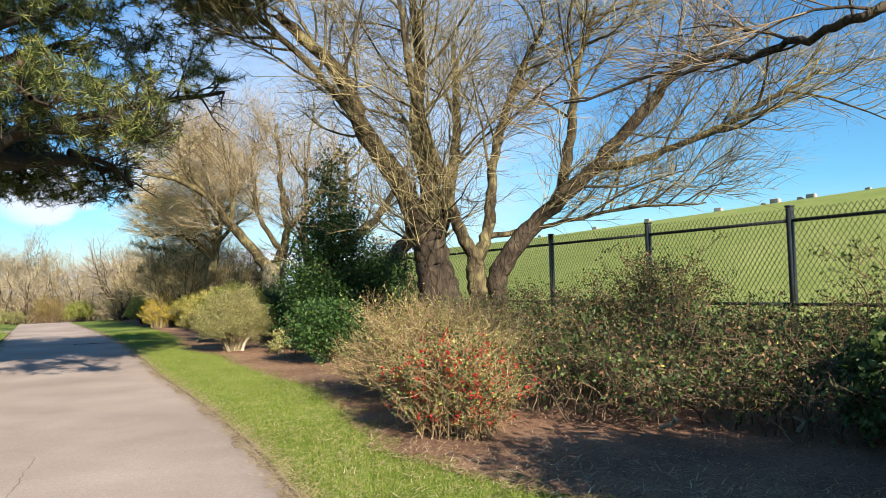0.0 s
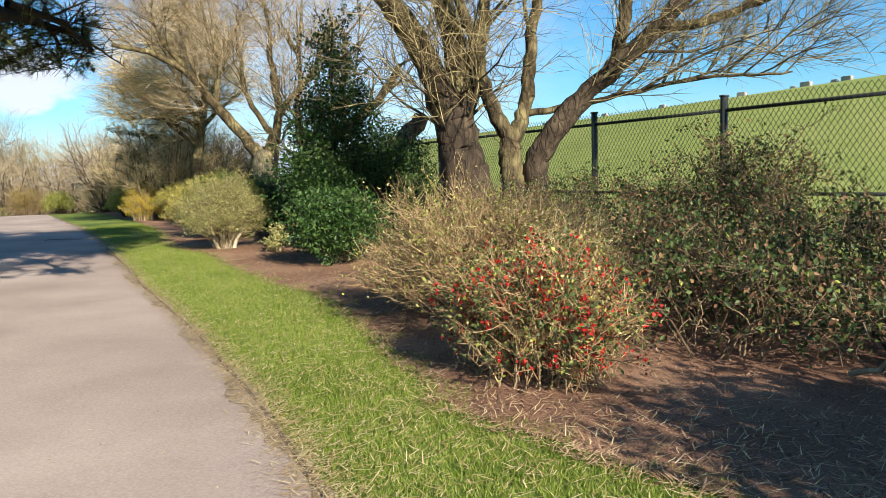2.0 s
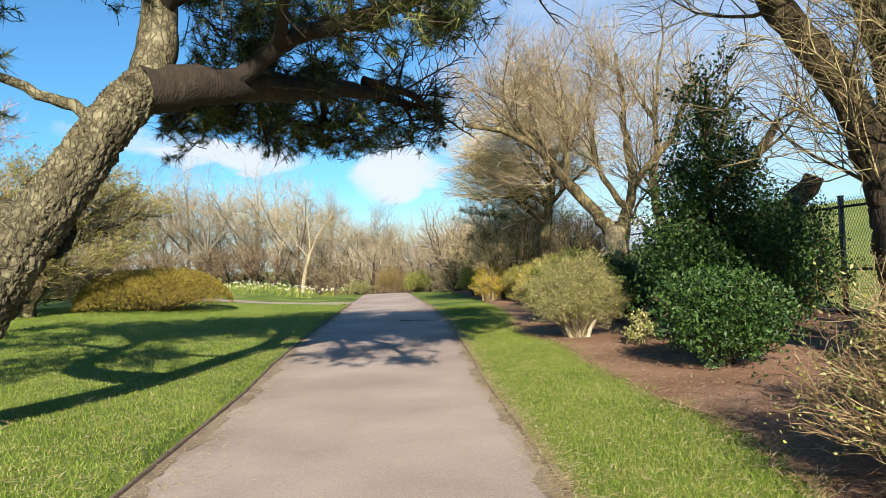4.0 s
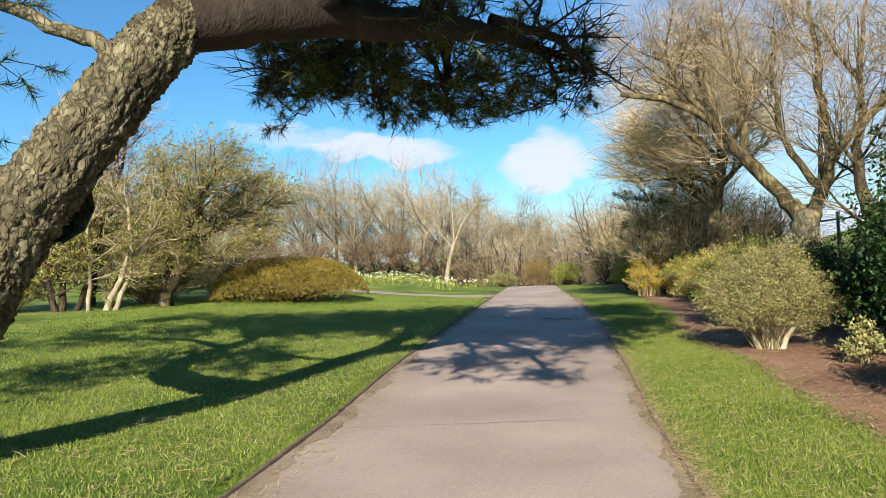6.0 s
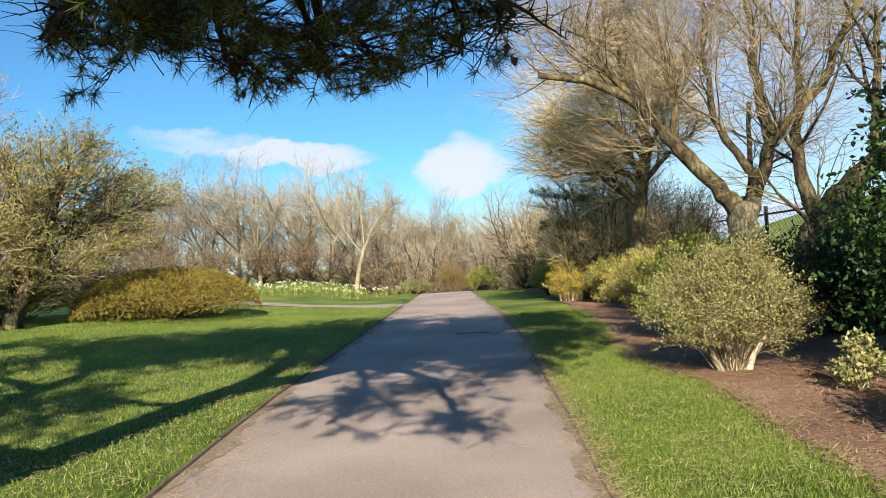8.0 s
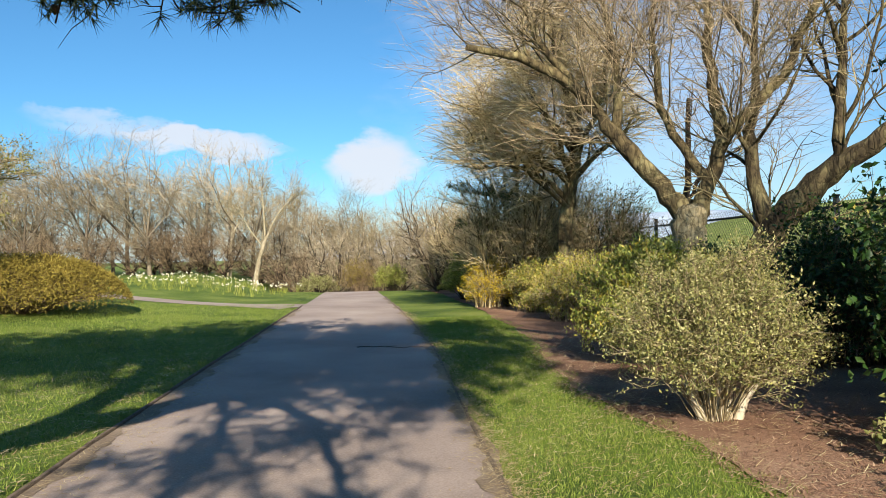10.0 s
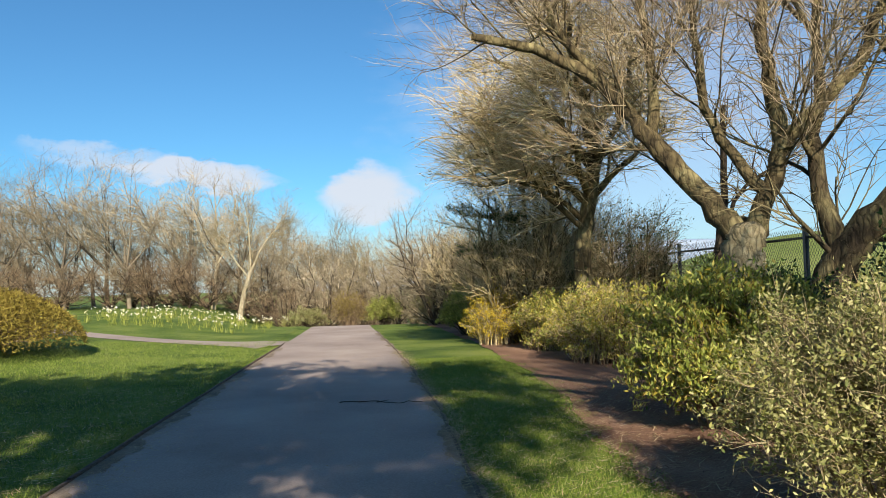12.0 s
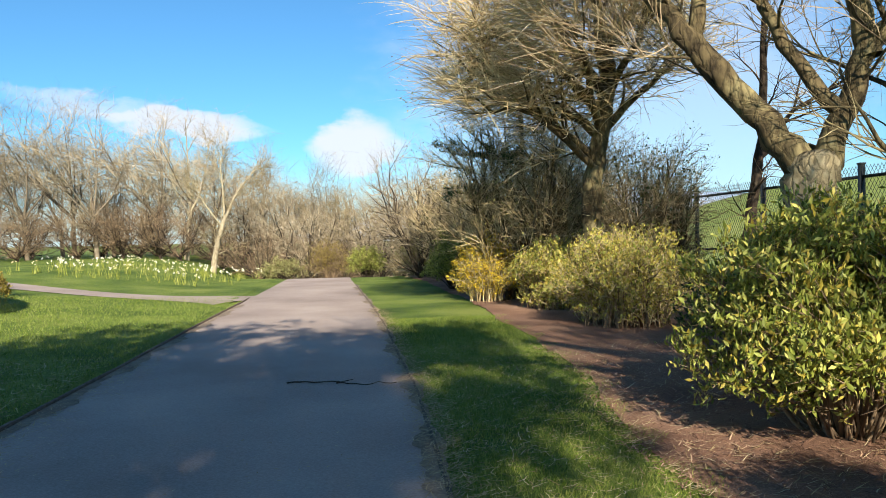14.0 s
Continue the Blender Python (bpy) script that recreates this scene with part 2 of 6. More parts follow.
M["leaf_olive"] = mat("olive_buds", [(0.15, (0.09, 0.09, 0.025)), (0.5, (0.23, 0.215, 0.055)), (0.85, (0.42, 0.39, 0.13))], 1.5, 0.7, island=0.65, trans=0.25)
M["leaf_dead"] = mat("dead_brown_leaves", [(0.15, (0.10, 0.05, 0.025)), (0.5, (0.20, 0.11, 0.055)), (0.85, (0.32, 0.20, 0.11))], 2, 0.8, island=0.7, trans=0.2)
M["petal_red"] = mat("red_petals", [(0.2, (0.32, 0.010, 0.012)), (0.6, (0.55, 0.022, 0.02)), (0.9, (0.66, 0.06, 0.035))], 3, 0.55, island=0.7, trans=0.3)
M["petal_yellow"] = mat("yellow_petals", [(0.2, (0.55, 0.36, 0.01)), (0.8, (0.8, 0.62, 0.05))], 3, 0.6, island=0.7, trans=0.3)
M["petal_pale"] = mat("pale_daffodil_petals", [(0.15, (0.75, 0.66, 0.25)), (0.5, (0.85, 0.83, 0.68)), (0.9, (0.88, 0.87, 0.8))], 3, 0.6, island=0.8, trans=0.3)
M["needle"] = mat("pine_needles", [(0.15, (0.016, 0.03, 0.010)), (0.5, (0.05, 0.072, 0.019)), (0.86, (0.36, 0.35, 0.095))], 1.3, 0.55, island=0.6, trans=0.1)
M["cone"] = mat("pine_cone", [(0.3, (0.05, 0.03, 0.018)), (0.7, (0.14, 0.09, 0.055))], 30)
M["steel"] = mat("dark_painted_steel", [(0.3, (0.012, 0.016, 0.018)), (0.7, (0.03, 0.036, 0.038))], 12, 0.5, 0.1, 60, spec=0.5)
M["wire"] = mat("dark_fence_wire", [(0.3, (0.02, 0.024, 0.018)), (0.7, (0.05, 0.056, 0.04))], 12, 0.5, spec=0.5)
M["stone"] = mat("grey_stone", [(0.3, (0.2, 0.19, 0.17)), (0.7, (0.42, 0.4, 0.37))], 6, 0.95, 0.5, 30)
M["cut"] = mat("sawn_wood", [(0.3, (0.05, 0.035, 0.025)), (0.7, (0.11, 0.075, 0.05))], 8, 0.9)

# ---- geometry helpers ----
CU, SU = 0.8813, 0.4726            # u runs to the right of the path, v along it
TURN_UV = math.degrees(math.atan2(SU, CU))
rng = np.random.default_rng(7)


def sm(a, b, x):
    t = np.clip((np.asarray(x, float) - a) / (b - a), 0, 1)
    return t * t * (3 - 2 * t)


def ground_z(u, v):
    """Height of the ground sheet."""
    u, v = np.asarray(u, float), np.asarray(v, float)
    s = -1.05 - u
    left = 0.04 * sm(0.02, 0.10, s) + 0.32 * sm(0.3, 9.0, s) + 0.25 * sm(36, 46, v) * sm(1, 5, s)
    ridge = np.where(v < 45, 5.45 - 0.018 * np.clip(v, 0, 45), 4.64) * (1 - 0.55 * sm(66, 92, v)) * (1 - sm(88, 130, v))
    right = 0.06 * sm(4, 9, u) + ridge * sm(10.5, 34, u) * (0.55 + 0.45 * sm(10, 34, u)) * (1 - 0.8 * sm(40, 90, u))
    drop = -1.4 * sm(44, 62, v) * (1 - sm(2, 9, np.abs(u - 0.3)))
    return left + right + drop


def world(u, v, z):
    return np.stack([CU * u - SU * v, SU * u + CU * v, z], -1)


def spot(u, v, z=None, rz=0.0, size=1.0, dz=0.0):
    zz = (float(ground_z(u, v)) if z is None else z) + dz
    return pose(CU * u - SU * v, SU * u + CU * v, zz, 0, 0, TURN_UV + rz) @ Matrix.Scale(size, 4)


def mesh_of(name, verts, faces, smooth=False):
    """verts (n,3); faces: arrays (m,3) or (m,4), or a list of such."""
    me = bpy.data.meshes.new(name)
    fs = faces if isinstance(faces, list) else [faces]
    fs = [np.asarray(f, np.int32) for f in fs if len(f)]
    idx = np.concatenate([f.ravel() for f in fs])
    cnt = np.concatenate([np.full(len(f), f.shape[1], np.int32) for f in fs])
    me.vertices.add(len(verts))
    me.vertices.foreach_set("co", np.asarray(verts, np.float32).ravel())
    me.loops.add(len(idx))
    me.loops.foreach_set("vertex_index", idx)
    me.polygons.add(len(cnt))
    me.polygons.foreach_set("loop_start", np.concatenate([[0], np.cumsum(cnt)[:-1]]).astype(np.int32))
    me.update(calc_edges=True)
    if smooth:
        me.polygons.foreach_set("use_smooth", np.ones(len(cnt), bool))
    me.validate()
    return me


def part(name, me, material, parent=None, label=""):
    ob = new(name, me)
    if not me.materials:
        me.materials.append(material)
    if parent is not None:
        ob.parent = parent
    return tagged(ob, label=label)


def thing(name, label, category, at, group="", kind=""):
    e = new(name)
    e.matrix_world = at
    return tagged(e, label, category, group, kind)


def tubes(lines, sides=5, rough=0.0, seed=0):
    """Mesh arrays of tapering tubes along polylines: list of (points, radii)."""
    groups = {}
    for p, r in lines:
        groups.setdefault(len(p), []).append((p, r))
    V, F, base = [], [], 0
    ang = np.arange(sides) * 2 * np.pi / sides
    rg = np.random.default_rng(seed)
    for n, items in groups.items():
        P = np.array([[tuple(q) for q in p] for p, _ in items])
        R = np.array([r for _, r in items])
        m = len(P)
        T = np.empty_like(P)
        T[:, 1:-1] = P[:, 2:] - P[:, :-2]
        T[:, 0], T[:, -1] = P[:, 1] - P[:, 0], P[:, -1] - P[:, -2]
        T /= np.linalg.norm(T, axis=2, keepdims=True) + 1e-9
        ch = P[:, -1] - P[:, 0]
        ref = np.where((np.abs(ch[:, 2:3]) > 0.8 * np.linalg.norm(ch, axis=1, keepdims=True)), [[1.0, 0, 0]], [[0, 0, 1.0]])[:, None, :]
        A = np.cross(T, np.broadcast_to(ref, T.shape))
        A /= np.linalg.norm(A, axis=2, keepdims=True) + 1e-9
        B = np.cross(T, A)
        rr = R[:, :, None] * np.ones(sides)
        if rough:
            rr = rr * (1 + rough * rg.standard_normal((m, n, sides)))
        ring = P[:, :, None, :] + rr[..., None] * (np.cos(ang)[:, None] * A[:, :, None, :] + np.sin(ang)[:, None] * B[:, :, None, :])
        V.append(ring.reshape(-1, 3))
        i = np.arange(m)[:, None, None] * n * sides + np.arange(n - 1)[None, :, None] * sides
        k, k2 = np.arange(sides), (np.arange(sides) + 1) % sides
        F.append(np.stack([i + k, i + k2, i + sides + k2, i + sides + k], -1).reshape(-1, 4) + base)
        base += m * n * sides
    return np.concatenate(V), np.concatenate(F)


def ribbons(lines, seed=0):
    """Thin flat tapering twigs for what is too fine to show its roundness."""
    groups = {}
    for p, r in lines:
        groups.setdefault(len(p), []).append((p, r))
    V, Q, T, base = [], [], [], 0
    rg = np.random.default_rng(seed)
    for n, items in groups.items():
        P = np.array([[tuple(q) for q in p] for p, _ in items])
        R = np.array([r for _, r in items])
        m = len(P)
        ch = P[:, -1] - P[:, 0]
        W = np.cross(ch, rg.standard_normal((m, 3)))
        W /= np.linalg.norm(W, axis=1, keepdims=True) + 1e-9
        off = W[:, None, :] * R[:, :-1, None] * 1.25
        body = np.stack([P[:, :-1] - off, P[:, :-1] + off], 2).reshape(m, -1, 3)
        V.append(np.concatenate([body, P[:, -1:]], 1).reshape(-1, 3))
        w = 2 * (n - 1) + 1
        i = np.arange(m)[:, None] * w + base
        for k in range(n - 2):
            Q.append(i + [2 * k, 2 * k + 1, 2 * k + 3, 2 * k + 2])
        T.append(i + [2 * (n - 2), 2 * (n - 2) + 1, w - 1])
        base += m * w
    return np.concatenate(V), ([np.concatenate(Q)] if Q else []) + [np.concatenate(T)]


def smooth_line(pts, r0, r1, per=5, wob=0.0, rg=None):
    """A rounded line through a few points (Catmull-Rom), with its radii."""
    P = np.array(pts, float)
    Q = np.vstack([2 * P[0] - P[1], P, 2 * P[-1] - P[-2]])
    out = []
    for i in range(1, len(Q) - 2):
        for k in range(per):
            t = k / per
            out.append(0.5 * (2 * Q[i] + (Q[i + 1] - Q[i - 1]) * t + (2 * Q[i - 1] - 5 * Q[i] + 4 * Q[i + 1] - Q[i + 2]) * t * t + (3 * Q[i] - Q[i - 1] - 3 * Q[i + 1] + Q[i + 2]) * t ** 3))
    out.append(P[-1])
    out = np.array(out)
    if wob and rg is not None:
        out[1:] += rg.standard_normal(out[1:].shape) * wob
    return [Vector(q) for q in out], list(np.linspace(r0, r1, len(out)))


UP = Vector((0, 0, 1))


def rand_dir(r):
    while True:
        v = Vector((r.uniform(-1, 1), r.uniform(-1, 1), r.uniform(-1, 1)))
        if 0.05 < v.length < 1:
            return v.normalized()


def branch_out(r, line, lvl, S, out):
    """Side shoots of a line, level by level, as S says."""
    pts, rad = line
    if lvl >= len(S["n"]):
        return
    n, k = len(pts), S["n"][lvl]
    lo = S["start"][lvl]
    for j in range(k):
        f = lo + (1 - lo) * (j + r.random()) / k
        x = f * (n - 1)
        i = min(int(x), n - 2)
        p = pts[i].lerp(pts[i + 1], x - i)
        d0 = (pts[i + 1] - pts[i]).normalized()
        side = rand_dir(r)
        side = (side - d0 * side.dot(d0)).normalized()
        a = radians(r.uniform(*S["angle"][lvl]))
        d = d0 * math.cos(a) + side * math.sin(a)
        if d.z < S.get("floor", -0.4):
            d.z *= -0.6
        ln = S["len"][lvl] * r.uniform(0.65, 1.25) * (1.15 - S.get("taper", 0.5) * f)
        r0 = min(rad[i] * 0.75, S["rad"][lvl] * r.uniform(0.8, 1.2))
        m = S["seg"][lvl]
        q, qs, rs = p, [p], [r0]
        for s in range(m):
            d = (d + rand_dir(r) * S["wob"][lvl] + UP * S["lift"][lvl] + S.get("wind", Vector((0, 0, 0))) * S["wob"][lvl]).normalized()
            q = q + d * (ln / m)
            if q.z < 0.03:
                q.z = 0.03
            qs.append(q)
            rs.append(r0 * (1 - 0.72 * (s + 1) / m))
        out.setdefault(lvl, []).append((qs, rs))
        branch_out(r, (qs, rs), lvl + 1, S, out)


def along(rg, lines, n, lo=0.2):
    """n random points on polylines."""
    P = np.array([[tuple(q) for q in p] for p, _ in lines])
    i = rg.integers(0, len(P), n)
    f = rg.uniform(lo, 1, n) * (P.shape[1] - 1)
    k = np.minimum(f.astype(int), P.shape[1] - 2)
    w = (f - k)[:, None]
    return P[i, k] * (1 - w) + P[i, k + 1] * w


def leaf_mesh(rg, C, length, width, up=0.3, jitter=0.02, fold=0.25):
    """Folded lozenge leaves at points C."""
    n = len(C)
    C = C + rg.standard_normal((n, 3)) * jitter
    a = rg.standard_normal((n, 3))
    a[:, 2] += up
    a /= np.linalg.norm(a, axis=1, keepdims=True)
    b = np.cross(a, rg.standard_normal((n, 3)))
    b /= np.linalg.norm(b, axis=1, keepdims=True) + 1e-9
    c = np.cross(a, b)
    s = rg.uniform(0.65, 1.3, (n, 1))
    L, W = length * s, width * s
    mid = C + a * L * 0.45 + c * W * fold
    V = np.stack([C, mid + b * W * 0.5, C + a * L, mid - b * W * 0.5], 1).reshape(-1, 3)
    q = np.arange(n)[:, None] * 4
    return V, np.concatenate([q + [0, 1, 2], q + [0, 2, 3]])


def join(meshes):
    V, F, base = [], [], 0
    for v, f in meshes:
        V.append(v)
        F.append(np.asarray(f) + base)
        base += len(v)
    return np.concatenate(V), F


# ---- ground, path and bed ----
def axis(lo, hi, near_lo, near_hi, fine, ratio):
    a = list(np.arange(near_lo, near_hi + 1e-6, fine))
    s = fine
    while a[-1] < hi:
        s *= ratio
        a.append(a[-1] + s)
    s = fine
    while a[0] > lo:
        s *= ratio
        a.insert(0, a[0] - s)
    return np.array(a)


def sheet(name, us, vs, zoff=0.0, edge=None):
    """Grid over u and v (or over a strip between two edge functions), laid on the ground."""
    U, Vv = np.meshgrid(us, vs, indexing="ij")
    if edge:
        lo, hi = edge
        U = lo(Vv) + (hi(Vv) - lo(Vv)) * U
    Z = ground_z(U, Vv) + zoff
    pts = world(U, Vv, Z).reshape(-1, 3)
    a, b = len(us), len(vs)
    i = (np.arange(a - 1)[:, None] * b + np.arange(b - 1)[None, :])
    F = np.stack([i, i + b, i + b + 1, i + 1], -1).reshape(-1, 4)
    return mesh_of(name, pts, F, True)


def wavy(amp, k, seed):
    ph = np.random.default_rng(seed).uniform(0, 6.28, 4)
    return lambda v: amp * (np.sin(k * v + ph[0]) + 0.6 * np.sin(2.3 * k * v + ph[1]) + 0.35 * np.sin(5.1 * k * v + ph[2]) + 0.25 * np.sin(11 * k * v + ph[3]))


w1, w2, w3 = wavy(0.006, 0.9, 1), wavy(0.012, 1.1, 2), wavy(0.06, 0.8, 3)


def path_left(v):
    return np.interp(v, [-6, 10, 14, 17.5, 25, 32, 46], [-1.03, -0.97, -0.93, -1.03, -0.97, -0.9, -0.7]) + w1(v)


def path_right(v):
    return np.interp(v, [-6, 3, 5, 7, 9, 13.4, 16, 19, 24, 31, 46, 70], [1.45, 1.45, 1.54, 1.73, 1.84, 1.89, 1.96, 2.05, 2.16, 2.08, 1.5, 1.2]) + w2(v)


def bed_left(v):
    return np.interp(v, [-8, 2, 4.5, 6.3, 8, 11, 14, 17.5, 20, 22, 25, 28, 36, 48], [3.8, 3.5, 3.15, 2.75, 3.1, 3.6, 3.5, 3.55, 3.4, 3.6, 3.9, 4.1, 4.1, 3.6]) + w3(v)


ground = new("ground", sheet("ground", np.unique(np.concatenate([axis(-900, 900, -14, 46, 0.5, 1.22), [-1.2, -1.16, -1.12, -1.09, -1.06, -0.95]])), axis(-300, 1500, -6, 100, 0.5, 1.22)))
ground.data.materials.append(M["grass"])
ground.data.materials.append(M["hill"])
for pl in ground.data.polygons:
    if CU * pl.center.x + SU * pl.center.y > 10.8:
        pl.material_index = 1
tagged(ground, "mown green park lawn rising to a grassy bank", "ground", kind="structure")
path = new("path", sheet("path", np.linspace(0, 1, 13), np.arange(-8, 66, 0.25), 0.012, (path_left, path_right)))
path.data.materials.append(M["asphalt"])
tagged(path, "worn pinkish grey asphalt park path", "path", kind="structure")
bed = new("mulch_bed", sheet("mulch_bed", np.linspace(0, 1, 26), np.arange(-6, 46, 0.2), 0.016, (bed_left, lambda v: 0 * v + 10.6)))
bed.data.materials.append(M["mulch"])
tagged(bed, "reddish brown bark mulch planting bed", "planting bed", kind="structure")


def side_path():
    t = np.linspace(0, 1, 40)
    c = np.stack([-0.9 - 11 * t, 35.2 + 2.2 * np.sin(t * 1.5) + 4.5 * t * t], -1)
    d = np.gradient(c, axis=0)
    d /= np.linalg.norm(d, axis=1, keepdims=True)
    nrm = np.stack([-d[:, 1], d[:, 0]], -1)
    wid = 0.5 + 1.1 * np.exp(-t * 12)
    rows = [c + nrm * (wid * k)[:, None] for k in (-1, -0.5, 0, 0.5, 1)]
    P = np.stack(rows, 1)
    Z = ground_z(P[..., 0], P[..., 1]) + 0.014
    i = np.arange(39)[:, None] * 5 + np.arange(4)
    me = mesh_of("side_path", world(P[..., 0], P[..., 1], Z).reshape(-1, 3), np.stack([i, i + 1, i + 6, i + 5], -1).reshape(-1, 4), True)
    ob = new("side_path", me)
    me.materials.append(M["asphalt"])
    tagged(ob, "narrow pale asphalt side path through the lawn", "path", kind="structure")


side_path()

# ---- fence ----
def box_arrays(lo, hi):
    (x0, y0, z0), (x1, y1, z1) = lo, hi
    V = np.array([(x0, y0, z0), (x1, y0, z0), (x1, y1, z0), (x0, y1, z0), (x0, y0, z1), (x1, y0, z1), (x1, y1, z1), (x0, y1, z1)], float)
    return V, np.array([(0, 3, 2, 1), (4, 5, 6, 7), (0, 1, 5, 4), (1, 2, 6, 5), (2, 3, 7, 6), (3, 0, 4, 7)])


def make_fence():
    u0, v0, step, first, last = 9.9, 7.48, 2.975, -4, 15
    f = thing("fence", "dark green steel mesh fence along the grass bank", "fence", spot(u0, 0, 0.0))
    v, q = box_arrays((-0.04, -0.04, 0), (0.04, 0.04, 2.44))
    v2, q2 = box_arrays((-0.05, -0.05, 2.44), (0.05, 0.05, 2.47))
    V, F = join([(v, q), (v2, q2)])
    post_me = mesh_of("post", V, F)
    rail_me = mesh_of("rail", *box_arrays((-0.02, 0.04, -0.025), (0.02, step - 0.04, 0.025)))
    for k in range(first, last):
        y = v0 + k * step
        part("post", post_me, M["steel"], f).location = (0, y, 0)
        for z in (2.24, 1.0, 0.12):
            part("rail", rail_me, M["steel"], f).location = (0, y, z)
    # crossed wires, slanting both ways
    ya, yb, z0, z1, pitch = v0 + first * step, v0 + last * step, 0.1, 2.42, 0.088
    lines = []
    run = (z1 - z0) * 0.72
    for sgn in (1, -1):
        for a in np.arange(ya, yb - run, pitch):
            s, e = (a, a + run) if sgn > 0 else (a + run, a)
            x = -0.028 - 0.004 * sgn
            lines.append(([Vector((x, s, z0)), Vector((x, e, z1))], [0.0042, 0.0042]))
    V, F = tubes(lines, 3)
    part("wire_mesh", mesh_of("wire_mesh", V, F), M["wire"], f, "woven diamond wire mesh")


make_fence()


# ---- trees and shrubs ----
def gnarl(V, amp):
    """Swell and dent bark as it grows round old wounds and forks."""
    return np.array([q + amp * (0.7 * np.array(noise.noise_vector(Vector(q) * 3.1)) + 0.35 * np.array(noise.noise_vector(Vector(q) * 9.0))) for q in V])


def build_tree(name, label, category, at, lines, S, seed, bark, twig, trunk_sides=10, leaf=None, group="", rough=0.05, twig_from=1, dark=(), flat_from=2, split=False, trunk_bark=None, dark_mat="bark_dark", dark_name="old_trunk", dark_label="broad dark old trunk", clean=()):
    """Hand-set limbs, side branches grown from them, twigs, and leaves (count, length, width, material, part name)."""
    r, rg = random.Random(seed), np.random.default_rng(seed)
    e = thing(name, label, category, at, group)
    out = {}
    for k, ln in enumerate([*lines, *dark]):
        if k not in clean:
            branch_out(r, ln, 0, S, out)
    if split:
        for k, ln in enumerate(lines):
            V, F = tubes([ln], trunk_sides + 4, rough, seed + k)
            V = gnarl(V, 0.16 * max(ln[1]))
            pn = "trunk" if ln[0][0].z < 0.05 else "limb"
            part(pn, mesh_of(name + "_" + pn, V, F, True), trunk_bark if trunk_bark and pn == "trunk" else bark, e)
    else:
        V, F = tubes(lines, trunk_sides, rough, seed)
        pn = "trunk" if twig_from else "stem_cluster"
        pt = part("trunk" if twig_from and len(lines) < 7 else "stemwork", mesh_of(name + "_" + pn, V, F, True), bark, e)
        if len(lines) > 1:
            tagged(pt, kind="stuff")
    for k, ln in enumerate(dark):
        V, F = tubes([ln], trunk_sides + 4, rough, seed + k)
        V = gnarl(V, 0.16 * max(ln[1]))
        part(dark_name, mesh_of(name + "_" + dark_name, V, F, True), M[dark_mat], e, dark_label)
    thick = [x for k in out if k < twig_from for x in out[k]]
    if thick:
        V, F = tubes(thick, 6 if flat_from > 1 else 4)
        tagged(part("branchwork", mesh_of(name + "_branchwork", V, F, True), bark, e), kind="stuff")
    thin = [x for k in out if k >= twig_from for x in out[k]]
    if thin:
        rd = [x for k in out if twig_from <= k < flat_from for x in out[k]]
        fl = [x for k in out if k >= max(flat_from, twig_from) for x in out[k]]
        V, F = np.zeros((0, 3)), []
        if rd:
            V, q = tubes(rd, 3)
            F = [q]
        if fl:
            V2, F2 = ribbons(fl, seed)
            F += [f + len(V) for f in F2]
            V = np.concatenate([V, V2])
        tagged(part("twig_crown", mesh_of(name + "_twig_crown", V, F), twig, e), kind="stuff")
    for n, ll, lw, m, pn, *rest in (leaf or []):
        C = along(rg, out[max(out)], n)
        if pn == "blossom":
            C = np.repeat(C[:n // 9], 9, 0) + rg.standard_normal((n // 9 * 9, 3)) * 0.018
        V, F = leaf_mesh(rg, C, ll, lw, *rest)
        tagged(part(pn, mesh_of(name + "_" + pn, V, F), m, e), kind="stuff")
    return e, out


WILLOW = dict(n=[9, 8, 9, 3], start=[0.25, 0.15, 0.1, 0.2], angle=[(25, 60), (25, 60), (20, 60), (20, 50)], len=[2.5, 1.5, 0.85, 0.4],
              rad=[0.045, 0.018, 0.0065, 0.004], seg=[6, 5, 4, 2], wob=[0.22, 0.22, 0.25, 0.25], lift=[0.06, 0.03, -0.02, -0.05])


